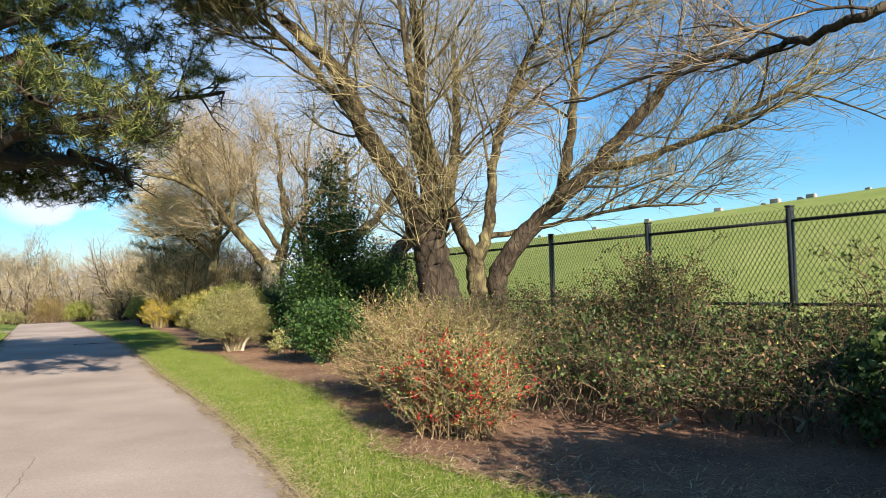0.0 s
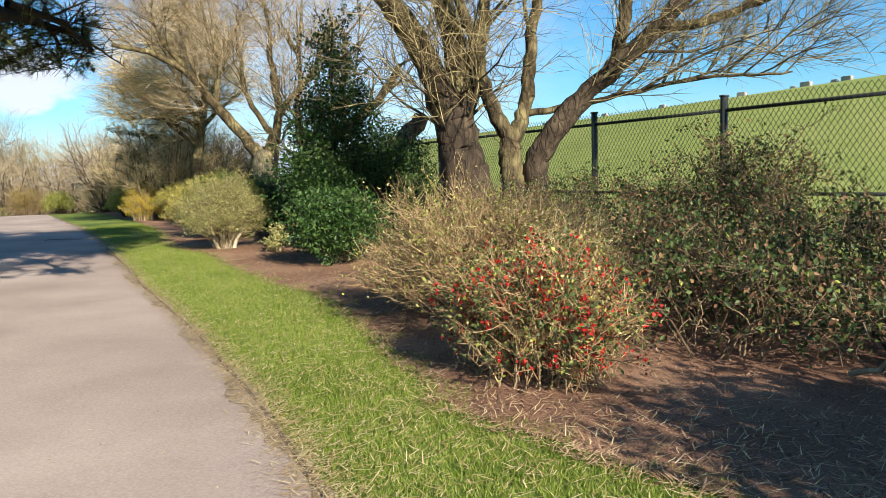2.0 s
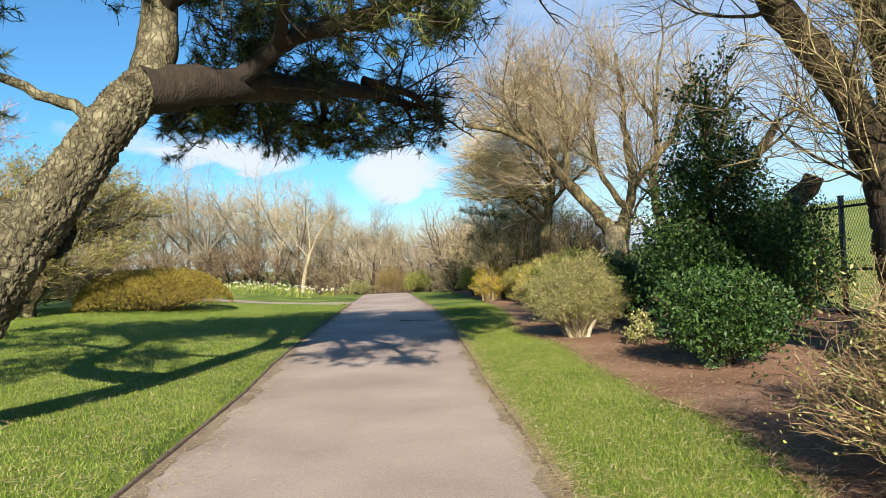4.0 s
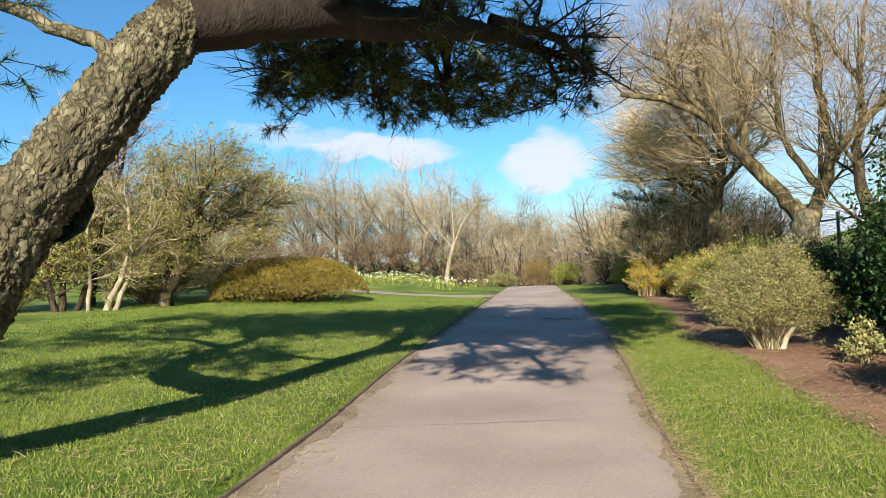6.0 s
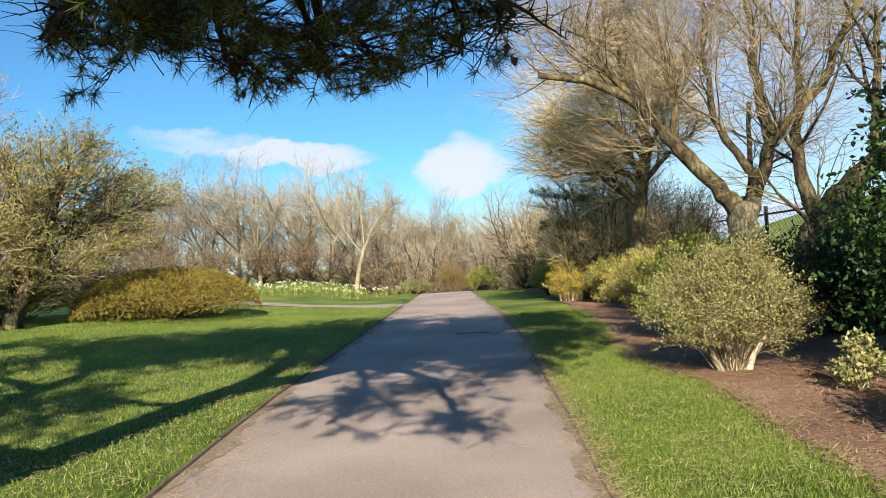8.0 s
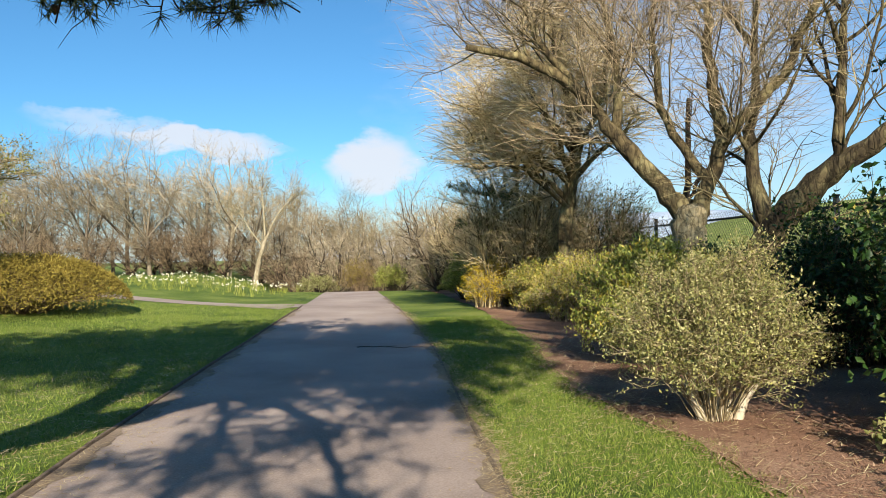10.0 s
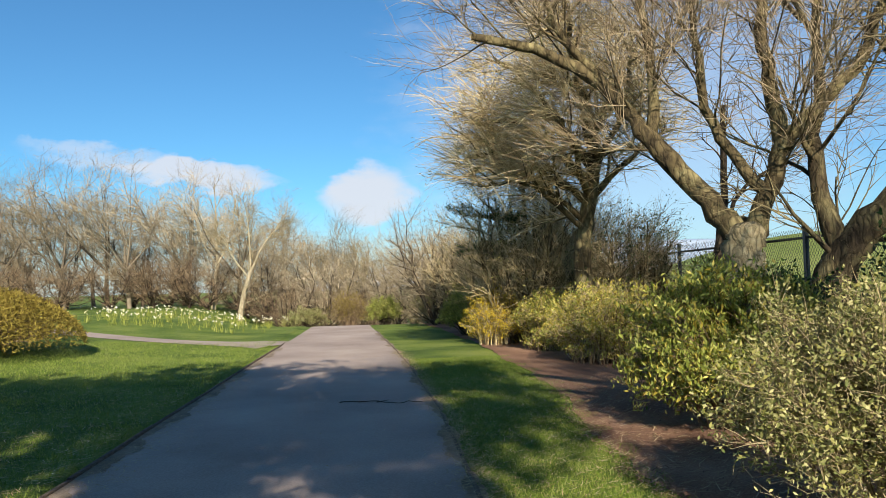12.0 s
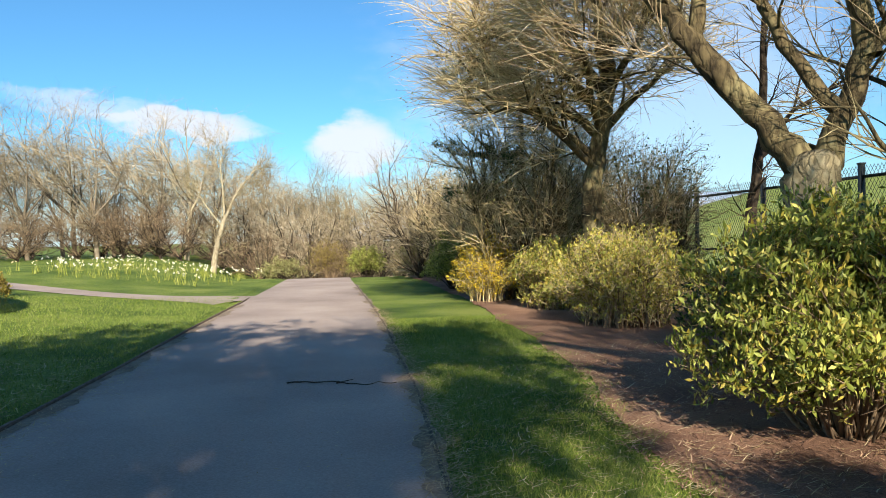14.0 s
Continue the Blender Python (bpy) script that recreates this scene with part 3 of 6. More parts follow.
def main_willow():
    rg = np.random.default_rng(3)
    L = lambda p, a, b: smooth_line(p, a, b, 8, 0.014, rg)
    old = [L([(-0.6, 0.35, -0.1), (-0.62, 0.4, 0.9), (-0.72, 0.45, 1.7), (-0.82, 0.5, 2.3), (-0.85, 0.52, 2.8)], 0.49, 0.24),
           L([(0.45, -0.05, -0.1), (0.4, -0.1, 0.9), (0.35, -0.25, 1.6), (0.85, -0.75, 2.5), (1.75, -1.45, 3.5), (2.5, -2.2, 4.6), (3.0, -2.9, 5.5)], 0.26, 0.07)]
    lines = [
        L([(-0.85, 0.5, 2.1), (-1.3, 0.6, 3.3), (-2.0, 0.75, 4.4), (-2.5, 0.9, 5.6), (-3.6, 1.1, 6.6)], 0.26, 0.09),
        L([(-0.75, 0.5, 2.1), (-0.75, 0.5, 3.3), (-0.95, 0.6, 4.6), (-0.9, 0.5, 6.0), (-1.0, 0.6, 7.2)], 0.24, 0.07),
        L([(-0.7, 0.5, 2.0), (-0.3, 0.6, 3.2), (0.2, 1.0, 4.6), (0.4, 1.4, 6.6)], 0.18, 0.05),
        L([(0.05, 0, -0.1), (0.02, 0, 0.8), (-0.02, 0.05, 1.6), (0.0, 0, 1.95)], 0.24, 0.17),
        L([(0.0, 0, 1.85), (-0.35, 0.1, 2.5), (-0.6, 0.1, 3.4), (-1.4, -0.2, 5.0), (-1.7, -0.3, 6.8)], 0.14, 0.04),
        L([(0.0, 0, 1.85), (0.25, -0.1, 2.6), (0.35, -0.2, 3.8), (0.7, -0.4, 5.2), (1.3, -0.8, 6.6)], 0.14, 0.04),
        L([(1.3, -1.1, 3.1), (1.5, -1.2, 4.2), (1.6, -1.3, 5.4), (1.9, -1.6, 6.7)], 0.12, 0.04),
        L([(1.75, -1.45, 3.5), (2.6, -2.1, 3.7), (3.6, -3.1, 4.2), (4.6, -4.4, 5.0)], 0.09, 0.03),
        L([(-1.6, 0.7, 3.9), (-2.6, 0.6, 5.0), (-3.8, 0.4, 6.0), (-5.0, 0.2, 6.6)], 0.10, 0.03),
        L([(0.2, -0.05, 2.3), (1.2, -0.7, 2.5), (2.4, -1.6, 2.75), (3.6, -2.6, 2.8)], 0.06, 0.015),
    ]
    build_tree("willow_tree", "large bare spreading willow with mossy forked trunks", "tree", spot(7.7, 12.9), lines, dict(WILLOW, n=[12, 10, 9, 1], start=[0.4, 0.15, 0.1, 0.2], rad=[0.03, 0.011, 0.0052, 0.0036]), 11, M["bark_willow"], M["twig_willow"], 12, dark=old, split=True, clean=(3,))


def second_willow():
    rg = np.random.default_rng(5)
    L = lambda p, a, b: smooth_line(p, a, b, 5, 0.025, rg)
    lines = [
        L([(0, 0, -0.1), (-0.02, 0, 0.9), (-0.05, 0, 1.8), (0.0, 0, 2.2)], 0.34, 0.28),
        L([(-0.05, 0, 2.0), (-0.6, 0.2, 2.75), (-1.25, 0.45, 3.6), (-1.9, 0.6, 4.5), (-3.0, 0.7, 5.1), (-4.0, 0.5, 5.2)], 0.19, 0.05),
        L([(0.05, 0, 2.0), (0.3, -0.1, 2.7), (0.55, -0.3, 3.5), (1.3, -0.8, 4.4), (2.0, -1.2, 6.0)], 0.17, 0.05),
        L([(0.5, -0.3, 3.3), (0.35, -0.2, 4.4), (0.3, -0.1, 5.7), (0.2, 0, 7.0)], 0.13, 0.04),
        L([(-1.25, 0.45, 3.6), (-1.2, 0.5, 5.0), (-1.5, 0.5, 6.6)], 0.10, 0.03),
        L([(-1.9, 0.6, 4.5), (-2.6, 0.7, 5.4), (-2.9, 0.6, 6.2)], 0.08, 0.03),
        L([(0.3, -0.1, 2.7), (-0.3, 0.3, 3.8), (-0.5, 0.4, 5.2), (-0.4, 0.5, 6.6)], 0.10, 0.03),
    ]
    build_tree("pale_willow_tree", "bare willow with pale forked trunk behind hedge", "tree", spot(7.0, 25.1), lines, dict(WILLOW, n=[13, 10, 11], len=[2.0, 1.3, 0.9], rad=[0.018, 0.008, 0.0048], lift=[0.06, 0.04, 0.02]), 12, M["bark_olive"], M["twig_rose"], 12, split=True, trunk_bark=M["bark_trunk"], clean=(0,))
    lines = [
        L([(-0.2, 0.1, -0.1), (-0.1, 0.1, 0.9), (0.15, -0.1, 1.8), (0.8, -0.7, 2.7), (1.6, -1.4, 3.4), (2.4, -2.0, 4.6)], 0.38, 0.08),
        L([(0.1, -0.05, 1.7), (-0.15, 0.1, 2.8), (-0.1, 0.1, 4.2), (0.1, 0.2, 6.6)], 0.17, 0.04),
        L([(0.9, -0.8, 2.8), (1.0, -0.8, 4.0), (1.1, -0.8, 5.8)], 0.12, 0.04),
    ]
    build_tree("leaning_tree", "dark thick leaning tree trunk beside mesh fence", "tree", spot(8.25, 24.9), lines, dict(WILLOW, n=[8, 7, 6, 2]), 13, M["bark_willow"], M["twig_willow"], 12, split=True)


def slender_tree():
    rg = np.random.default_rng(8)
    lines = [smooth_line([(0, 0, -0.1), (0.1, 0, 1.4), (0.35, 0, 3.0), (0.4, 0, 5.0)], 0.13, 0.05, 4, 0.02, rg), smooth_line([(0.3, 0, 2.6), (0.9, -0.1, 3.4), (1.7, -0.2, 3.9)], 0.05, 0.02, 4, 0.02, rg)]
    build_tree("slender_tree", "slender dark bare tree beside mesh fence", "tree", spot(8.4, 29.3), lines, dict(WILLOW, n=[9, 5, 4], len=[1.1, 0.7, 0.4], rad=[0.02, 0.01, 0.006]), 15, M["bark_dark"], M["twig_brown"], 8, split=True)
    r2 = np.random.default_rng(9)
    e = thing("cut_trunk", "dark leaning tree stump with sawn top", "stump", spot(8.7, 20.3))
    ln = smooth_line([(-0.1, 0, -0.1), (0.1, -0.1, 1.4), (0.5, -0.25, 2.2), (0.95, -0.42, 2.85)], 0.3, 0.2, 4, 0.03, r2)
    V, F = tubes([ln], 14, 0.05, 4)
    part("trunk", mesh_of("cut_trunk_stem", V, F, True), M["bark_dark"], e)
    a, b = ln[0][-2], ln[0][-1]
    d = (b - a).normalized()
    V, F = tubes([([b, b + d * 0.012, b + d * 0.02], [0.205, 0.19, 0.004])], 14, 0.03, 5)
    part("sawn_face", mesh_of("cut_trunk_face", V, F), M["cut"], e, "weathered sawn face")


def golden_willow():
    rg = np.random.default_rng(6)
    L = lambda p, a, b: smooth_line(p, a, b, 5, 0.03, rg)
    lines = [
        L([(0, 0, -0.1), (-0.15, 0, 1.2), (-0.1, 0, 2.4), (0.15, 0, 3.9), (0.2, 0, 5.0)], 0.24, 0.12),
        L([(0.0, 0, 3.2), (-0.9, 0.1, 3.9), (-1.7, 0.1, 4.4), (-2.6, 0.1, 4.3)], 0.09, 0.03),
        L([(0.1, 0, 3.7), (-0.8, -0.1, 4.5), (-1.6, -0.2, 5.0), (-2.6, -0.2, 4.9)], 0.11, 0.03),
        L([(0.1, 0, 4.0), (-0.7, 0.1, 5.2), (-1.3, 0.2, 6.0), (-2.0, 0.2, 6.5)], 0.11, 0.03),
        L([(0.2, 0, 4.8), (-0.1, 0.1, 6.2), (-0.4, 0.2, 7.2)], 0.10, 0.03),
        L([(0.2, 0, 4.8), (0.8, 0.2, 5.8), (1.4, 0.3, 6.6)], 0.10, 0.03),
        L([(0.0, 0, 3.2), (0.9, 0.1, 4.1), (1.8, 0.1, 4.8)], 0.09, 0.03),
        L([(0.1, 0, 4.2), (-0.2, -0.8, 5.2), (-0.8, -1.4, 5.6)], 0.09, 0.03),
        L([(-0.1, 0, 2.8), (-1.0, 0.6, 3.8), (-1.8, 1.0, 4.6)], 0.07, 0.02),
        L([(-0.1, 0, 2.6), (-0.9, -0.5, 3.2), (-1.7, -0.9, 3.6), (-2.5, -1.2, 3.4)], 0.07, 0.02),
        L([(0.1, 0, 3.9), (0.4, -1.2, 5.0), (0.2, -2.6, 5.8)], 0.08, 0.03),
        L([(0.0, 0, 3.4), (-0.7, -1.4, 4.3), (-1.3, -2.8, 4.5)], 0.08, 0.03),
        L([(0.1, 0, 4.4), (-0.6, -1.2, 6.0), (-1.0, -2.4, 6.8)], 0.08, 0.03),
    ]
    S = dict(n=[12, 9, 7], start=[0.1, 0.1, 0.1], angle=[(30, 80), (30, 80), (15, 60)], len=[1.25, 1.0, 0.95],
             rad=[0.026, 0.012, 0.008], seg=[5, 4, 5], wob=[0.25, 0.28, 0.2], lift=[0.04, 0.0, -0.06], wind=Vector((-0.25, 0, 0)))
    build_tree("golden_willow_tree", "golden twigged wind-bent willow with bare twigs", "tree", spot(6.3, 30.7), lines, S, 14, M["bark_olive"], M["twig_gold"], 10, split=True, clean=(0,),
               leaf=[(5000, 0.05, 0.02, M["leaf_silver"], "bud_foliage")])


def thicket(u, v, h, seed, spread=2.2, twig="twig_mid", leaf=None, name="thicket_shrub", label="dense bare multi-stemmed brown shrub", n=26, tree_len=1.0):
    r, rg = random.Random(seed), np.random.default_rng(seed)
    lines = []
    for k in range(n):
        a, q = r.uniform(0, 6.28), math.sqrt(r.random())
        b = (0.35 * spread * q * math.cos(a), 0.35 * spread * q * math.sin(a))
        hh = h * r.uniform(0.6, 1.0) * (1 - 0.35 * q * q)
        tip = (spread * q * math.cos(a), spread * q * math.sin(a), hh)
        mid = (0.6 * tip[0] + 0.4 * b[0] + r.uniform(-.15, .15), 0.6 * tip[1] + 0.4 * b[1], hh * 0.5)
        lines.append(smooth_line([(*b, -0.05), mid, tip], 0.012 * h * r.uniform(0.7, 1.3), 0.008, 4, 0.03, rg))
    S = dict(n=[9, 7, 3], start=[0.15, 0.15, 0.1], angle=[(20, 60), (25, 65), (20, 60)], len=[0.3 * h * tree_len, 0.19 * h * tree_len, 0.11 * h], rad=[0.015, 0.009, 0.007],
             seg=[4, 3, 2], wob=[0.2, 0.25, 0.25], lift=[0.06, 0.04, 0.0])
    return build_tree(name, label, "shrub", spot(u, v), lines, S, seed, M["bark_olive"], M[twig], 6, leaf=leaf)


def shrub(name, label, u, v, rx, ry, h, seed, stems=40, n=(7, 5), tlen=(0.32, 0.16), leaves=(), bark="bark_dark", twig="twig_tan", flat=0.0, r0=0.012, floor=0.0, category="shrub", lift=0.05, group="", low=0.0, thick=(), base=0.22):
    """A mound of stems that fan out from the base to a dome, with twigs and leaves."""
    r, rg = random.Random(seed), np.random.default_rng(seed)
    lines = []
    for k in range(stems):
        a, q = r.uniform(0, 6.283), math.sqrt(r.random()) * 0.97
        lump = 0.88 + 0.2 * noise.noise(Vector((2.2 * math.cos(a), 2.2 * math.sin(a), seed + 2 * q)))
        zz = h * max(low, (1 - q ** (2.6 + flat)) ** 0.5) * r.uniform(0.72, 1.0) * lump
        tip = (rx * q * math.cos(a) * lump, ry * q * math.sin(a) * lump, max(zz, 0.12 * h + floor))
        b = (base * tip[0] + r.uniform(-.05, .05), base * tip[1] + r.uniform(-.05, .05))
        mid = (0.62 * tip[0], 0.62 * tip[1], tip[2] * 0.58 + 0.05 * h)
        lines.append(smooth_line([(*b, -0.03), mid, tip], r0 * r.uniform(0.7, 1.4), 0.004, 4, 0.01, rg))
    heavy = []
    for bx, by, tx, ty, tz, tr in thick:
        heavy.append(smooth_line([(bx, by, -0.04), (0.5 * (bx + tx) - 0.03, 0.5 * (by + ty), 0.5 * tz), (tx, ty, tz)], tr, 0.4 * tr, 4, 0.01, rg))
    S = dict(n=list(n), start=[0.3 if base < 0.5 else 0.06, 0.1], angle=[(20, 70), (20, 70)], len=[h * tlen[0], h * tlen[1]], rad=[0.006, 0.0035], seg=[3, 2], wob=[0.25, 0.25], lift=[lift, lift])
    return build_tree(name, label, category, spot(u, v), lines, S, seed, M[bark], M[twig], 5, leaf=list(leaves), rough=0.0, twig_from=0, group=group, flat_from=1, dark=heavy, dark_mat="cream_stem", dark_name="stem", dark_label="thick cream stem")


def leaf_mass(rg, blobs, n, shell=0.35):
    """Points in the outer part of lumpy ellipsoids: (x, y, z, rx, ry, rz)."""
    B = np.array(blobs, float)
    wgt = B[:, 3] * B[:, 4] + B[:, 4] * B[:, 5]
    i = rg.choice(len(B), n, p=wgt / wgt.sum())
    d = rg.standard_normal((n, 3))
    d /= np.linalg.norm(d, axis=1, keepdims=True)
    bump = 1 + 0.16 * np.sin(5 * d[:, 0] + i) * np.sin(6 * d[:, 1] + 2 * i) + 0.12 * np.sin(11 * d[:, 2] + 9 * d[:, 0])
    k = (1 - shell * rg.random(n) ** 1.6) * bump
    p = B[i, :3] + d * B[i, 3:] * k[:, None]
    return p[p[:, 2] > 0.04]


def holly():
    rg = np.random.default_rng(21)
    e = thing("holly_bush", "tall dense dark glossy green holly bush", "bush", spot(6.2, 17.0))
    lines = [smooth_line([(0.1 * k - 0.2, 0.05 * k, -0.05), (0.05 * k - 0.1, 0, 1.2), (0, 0.1 * k, 4.3 - 0.4 * k)], 0.06, 0.02, 4, 0.03, rg) for k in range(4)]
    r, out = random.Random(21), {}
    S = dict(n=[16, 7], start=[0.12, 0.2], angle=[(40, 85), (25, 60)], len=[1.1, 0.5], rad=[0.016, 0.007], seg=[4, 3], wob=[0.2, 0.2], lift=[0.08, 0.05])
    for ln in lines:
        branch_out(r, ln, 0, S, out)
    V, F = tubes(lines + [], 6)
    part("trunk", mesh_of("holly_trunk", V, F, True), M["bark_dark"], e)
    V, F = tubes(out[0] + out[1], 3)
    tagged(part("twig_crown", mesh_of("holly_twig_crown", V, F), M["twig_brown"], e), kind="stuff")
    blobs = [(-0.3, -0.2, 0.8, 1.1, 1.0, 0.8), (0.7, -0.2, 0.9, 1.1, 1.0, 0.8), (0.0, 0.2, 1.7, 1.15, 1.1, 0.85), (0.8, 0.1, 1.8, 0.85, 0.9, 0.7), (-0.6, 0.1, 1.5, 0.75, 0.75, 0.7),
             (0.1, 0.1, 2.6, 0.85, 0.85, 0.7), (0.0, 0.1, 3.3, 0.6, 0.6, 0.7), (-0.05, 0.05, 4.1, 0.36, 0.36, 0.6), (0.4, 0.1, 2.9, 0.55, 0.55, 0.5), (-0.45, 0.0, 2.4, 0.55, 0.55, 0.5), (1.4, 0.3, 1.3, 0.8, 0.8, 0.8), (-0.5, -0.4, 1.1, 0.75, 0.8, 0.8), (-0.4, -0.6, 0.9, 0.8, 0.7, 0.7)]
    C = np.concatenate([leaf_mass(rg, blobs, 24000, 0.6), along(rg, out[1], 5000)])
    V, F = leaf_mesh(rg, C, 0.075, 0.042)
    tagged(part("foliage", mesh_of("holly_foliage", V, F), M["leaf_holly"], e), kind="stuff")


def laurel():
    rg = np.random.default_rng(23)
    e = thing("laurel_bush", "rounded glossy dark green laurel bush", "bush", spot(4.95, 13.9, size=0.8))
    r, out = random.Random(23), {}
    lines = [smooth_line([(0.06 * k - 0.2, 0.04 * k - 0.1, -0.05), (0.1 * k - 0.3, 0.1 - 0.05 * k, 0.5), (0.25 * k - 0.7, 0.3 - 0.12 * k, 1.1)], 0.035, 0.012, 4, 0.02, rg) for k in range(6)]
    for ln in lines:
        branch_out(r, ln, 0, dict(n=[9, 5], start=[0.3, 0.2], angle=[(35, 80), (25, 60)], len=[0.55, 0.3], rad=[0.012, 0.006], seg=[3, 3], wob=[0.2, 0.2], lift=[0.08, 0.05]), out)
    V, F = tubes(lines, 6)
    tagged(part("stemwork", mesh_of("laurel_stemwork", V, F, True), M["bark_dark"], e), kind="stuff")
    V, F = tubes(out[0] + out[1], 3)
    tagged(part("twig_crown", mesh_of("laurel_twig_crown", V, F), M["twig_brown"], e), kind="stuff")
    C = np.concatenate([leaf_mass(rg, [(-0.2, -0.1, 0.75, 0.8, 0.85, 0.65), (0.45, 0.1, 0.8, 0.7, 0.8, 0.65), (0.0, 0.3, 1.05, 0.75, 0.75, 0.5)], 11000, 0.5), along(rg, out[1], 2500)])
    V, F = leaf_mesh(rg, C, 0.085, 0.038, 0.1)
    tagged(part("foliage", mesh_of("laurel_foliage", V, F), M["leaf_holly"], e), kind="stuff")


def pine():
    rg = np.random.default_rng(31)
    r = random.Random(31)
    e = thing("pine_tree", "leaning pine with plated bark and long dark needles", "tree", spot(-3.25, 11.7, dz=-0.12))
    L = lambda p, a, b: smooth_line(p, a, b, 6, 0.012, rg)
    trunk = [smooth_line([(-0.46, 0.02, -0.15), (-0.24, -0.02, 0.2), (0.26, -0.12, 0.9), (0.78, -0.2, 1.65), (1.12, -0.05, 2.2), (1.50, 0.4, 3.0), (1.76, 0.75, 3.45)], 0.28, 0.22, 34, 0.0, rg)]
    limbs = [
        L([(1.74, 0.68, 3.3), (1.84, 0.9, 4.2), (1.75, 1.0, 5.3), (1.9, 1.2, 6.4), (2.0, 1.4, 7.2)], 0.22, 0.07),
        L([(1.72, 0.62, 3.32), (2.4, 1.2, 3.5), (3.1, 2.3, 3.7), (3.8, 3.6, 3.95), (4.6, 5.0, 4.0)], 0.25, 0.05),
        L([(2.4, 1.2, 3.5), (3.2, 1.0, 3.95), (4.0, 0.1, 3.8), (4.3, -1.2, 3.6), (4.45, -2.1, 3.3)], 0.11, 0.03),
        L([(3.0, 1.05, 3.9), (3.25, -0.2, 4.0), (3.35, -1.2, 3.85), (3.2, -2.2, 3.7)], 0.07, 0.03),
        L([(1.88, 0.9, 4.2), (2.6, -0.2, 4.9), (3.6, -1.6, 5.0)], 0.09, 0.03),
        L([(3.2, 1.0, 3.95), (4.6, 1.4, 4.5), (6.2, 1.8, 5.0)], 0.09, 0.03),
        L([(2.7, 1.6, 3.6), (2.6, 2.8, 4.1), (2.2, 4.2, 4.25), (1.1, 5.6, 4.2)], 0.12, 0.04),
        L([(3.1, 2.3, 3.7), (3.0, 3.8, 4.25), (3.1, 5.0, 4.2), (3.0, 6.2, 3.9)], 0.12, 0.04),
        L([(2.2, 4.1, 4.25), (2.1, 5.2, 4.2), (1.9, 6.2, 3.85)], 0.06, 0.03),
        L([(3.8, 3.6, 4.1), (4.5, 4.0, 3.95), (5.0, 4.7, 3.65)], 0.07, 0.03),
        L([(2.9, 5.0, 4.2), (3.0, 5.6, 3.95), (3.06, 6.0, 3.5)], 0.04, 0.015),
        L([(3.05, 5.6, 4.0), (3.5, 6.0, 3.85), (3.65, 6.3, 3.5)], 0.035, 0.015),
        L([(2.15, 4.6, 4.2), (2.1, 5.4, 3.95), (2.1, 5.85, 3.5)], 0.04, 0.015),
        L([(4.3, 4.3, 4.0), (4.5, 4.7, 3.7), (4.5, 4.85, 3.35)], 0.035, 0.015),
        L([(1.7, 4.9, 4.2), (1.35, 5.0, 3.95), (1.2, 5.05, 3.6)], 0.035, 0.015),
        L([(2.2, 4.0, 4.25), (1.5, 4.1, 4.0), (0.95, 4.1, 3.55)], 0.04, 0.015),
        L([(1.85, 0.9, 4.3), (2.9, 1.8, 5.2), (4.0, 2.6, 5.9)], 0.11, 0.04),
        L([(1.8, 0.95, 4.7), (1.4, 2.4, 5.2), (1.0, 4.2, 5.4)], 0.11, 0.04),
        L([(1.78, 1.0, 5.1), (0.6, 1.8, 6.1), (-0.7, 2.5, 6.7)], 0.1, 0.04),
        L([(1.8, 1.1, 5.8), (3.0, 0.8, 6.6), (4.2, 1.0, 7.0), (5.8, 0.6, 7.0)], 0.09, 0.03),
        L([(3.0, 0.8, 6.6), (4.8, 1.6, 6.9), (6.6, 2.4, 6.9)], 0.07, 0.03),
        L([(3.8, -2.6, 6.8), (5.2, -2.0, 6.9), (6.6, -1.4, 7.0)], 0.06, 0.03),
        L([(1.9, 1.2, 6.3), (2.8, -0.6, 6.8), (3.8, -2.6, 6.8), (4.9, -4.8, 6.8)], 0.09, 0.03),
        L([(1.12, -0.1, 1.95), (0.4, 0.2, 2.0), (-0.4, 0.6, 2.15), (-0.75, 0.75, 2.7), (-0.85, 0.9, 3.8), (-1.2, 1.1, 5.8)], 0.27, 0.1),
        L([(-0.85, 0.85, 3.5), (-2.0, 0.4, 4.3), (-3.2, -0.2, 4.4), (-4.2, -0.8, 4.0)], 0.1, 0.03),
        L([(-0.9, 0.95, 4.2), (-2.2, 2.0, 5.0), (-3.8, 3.0, 5.2)], 0.1, 0.03),
        L([(-1.1, 1.1, 5.2), (-0.6, 0.0, 5.8), (-0.6, -1.4, 5.9)], 0.08, 0.03),
        L([(-0.85, 0.85, 3.4), (-1.2, -0.6, 3.9), (-1.5, -2.2, 3.7), (-1.7, -3.6, 3.2)], 0.09, 0.03),
        L([(-1.2, -0.6, 3.9), (-0.4, -1.8, 4.4), (0.2, -3.0, 4.5)], 0.06, 0.03),
    ]
    bare = [L([(1.5, 0.35, 2.95), (1.1, 0.25, 3.15), (0.4, 0.15, 3.45), (-0.4, 0.05, 3.95)], 0.07, 0.025), L([(0.45, 0.15, 3.42), (0.35, 0.1, 3.2), (0.0, 0.05, 2.9)], 0.022, 0.008)]
    V, F = tubes(trunk, 120, 0.03, 1)
    me = mesh_of("pine_trunk", V, F, True)
    P = np.array([v.co[:] for v in me.vertices])
    Nv = np.array([v.normal[:] for v in me.vertices])
    push = np.zeros(len(P))
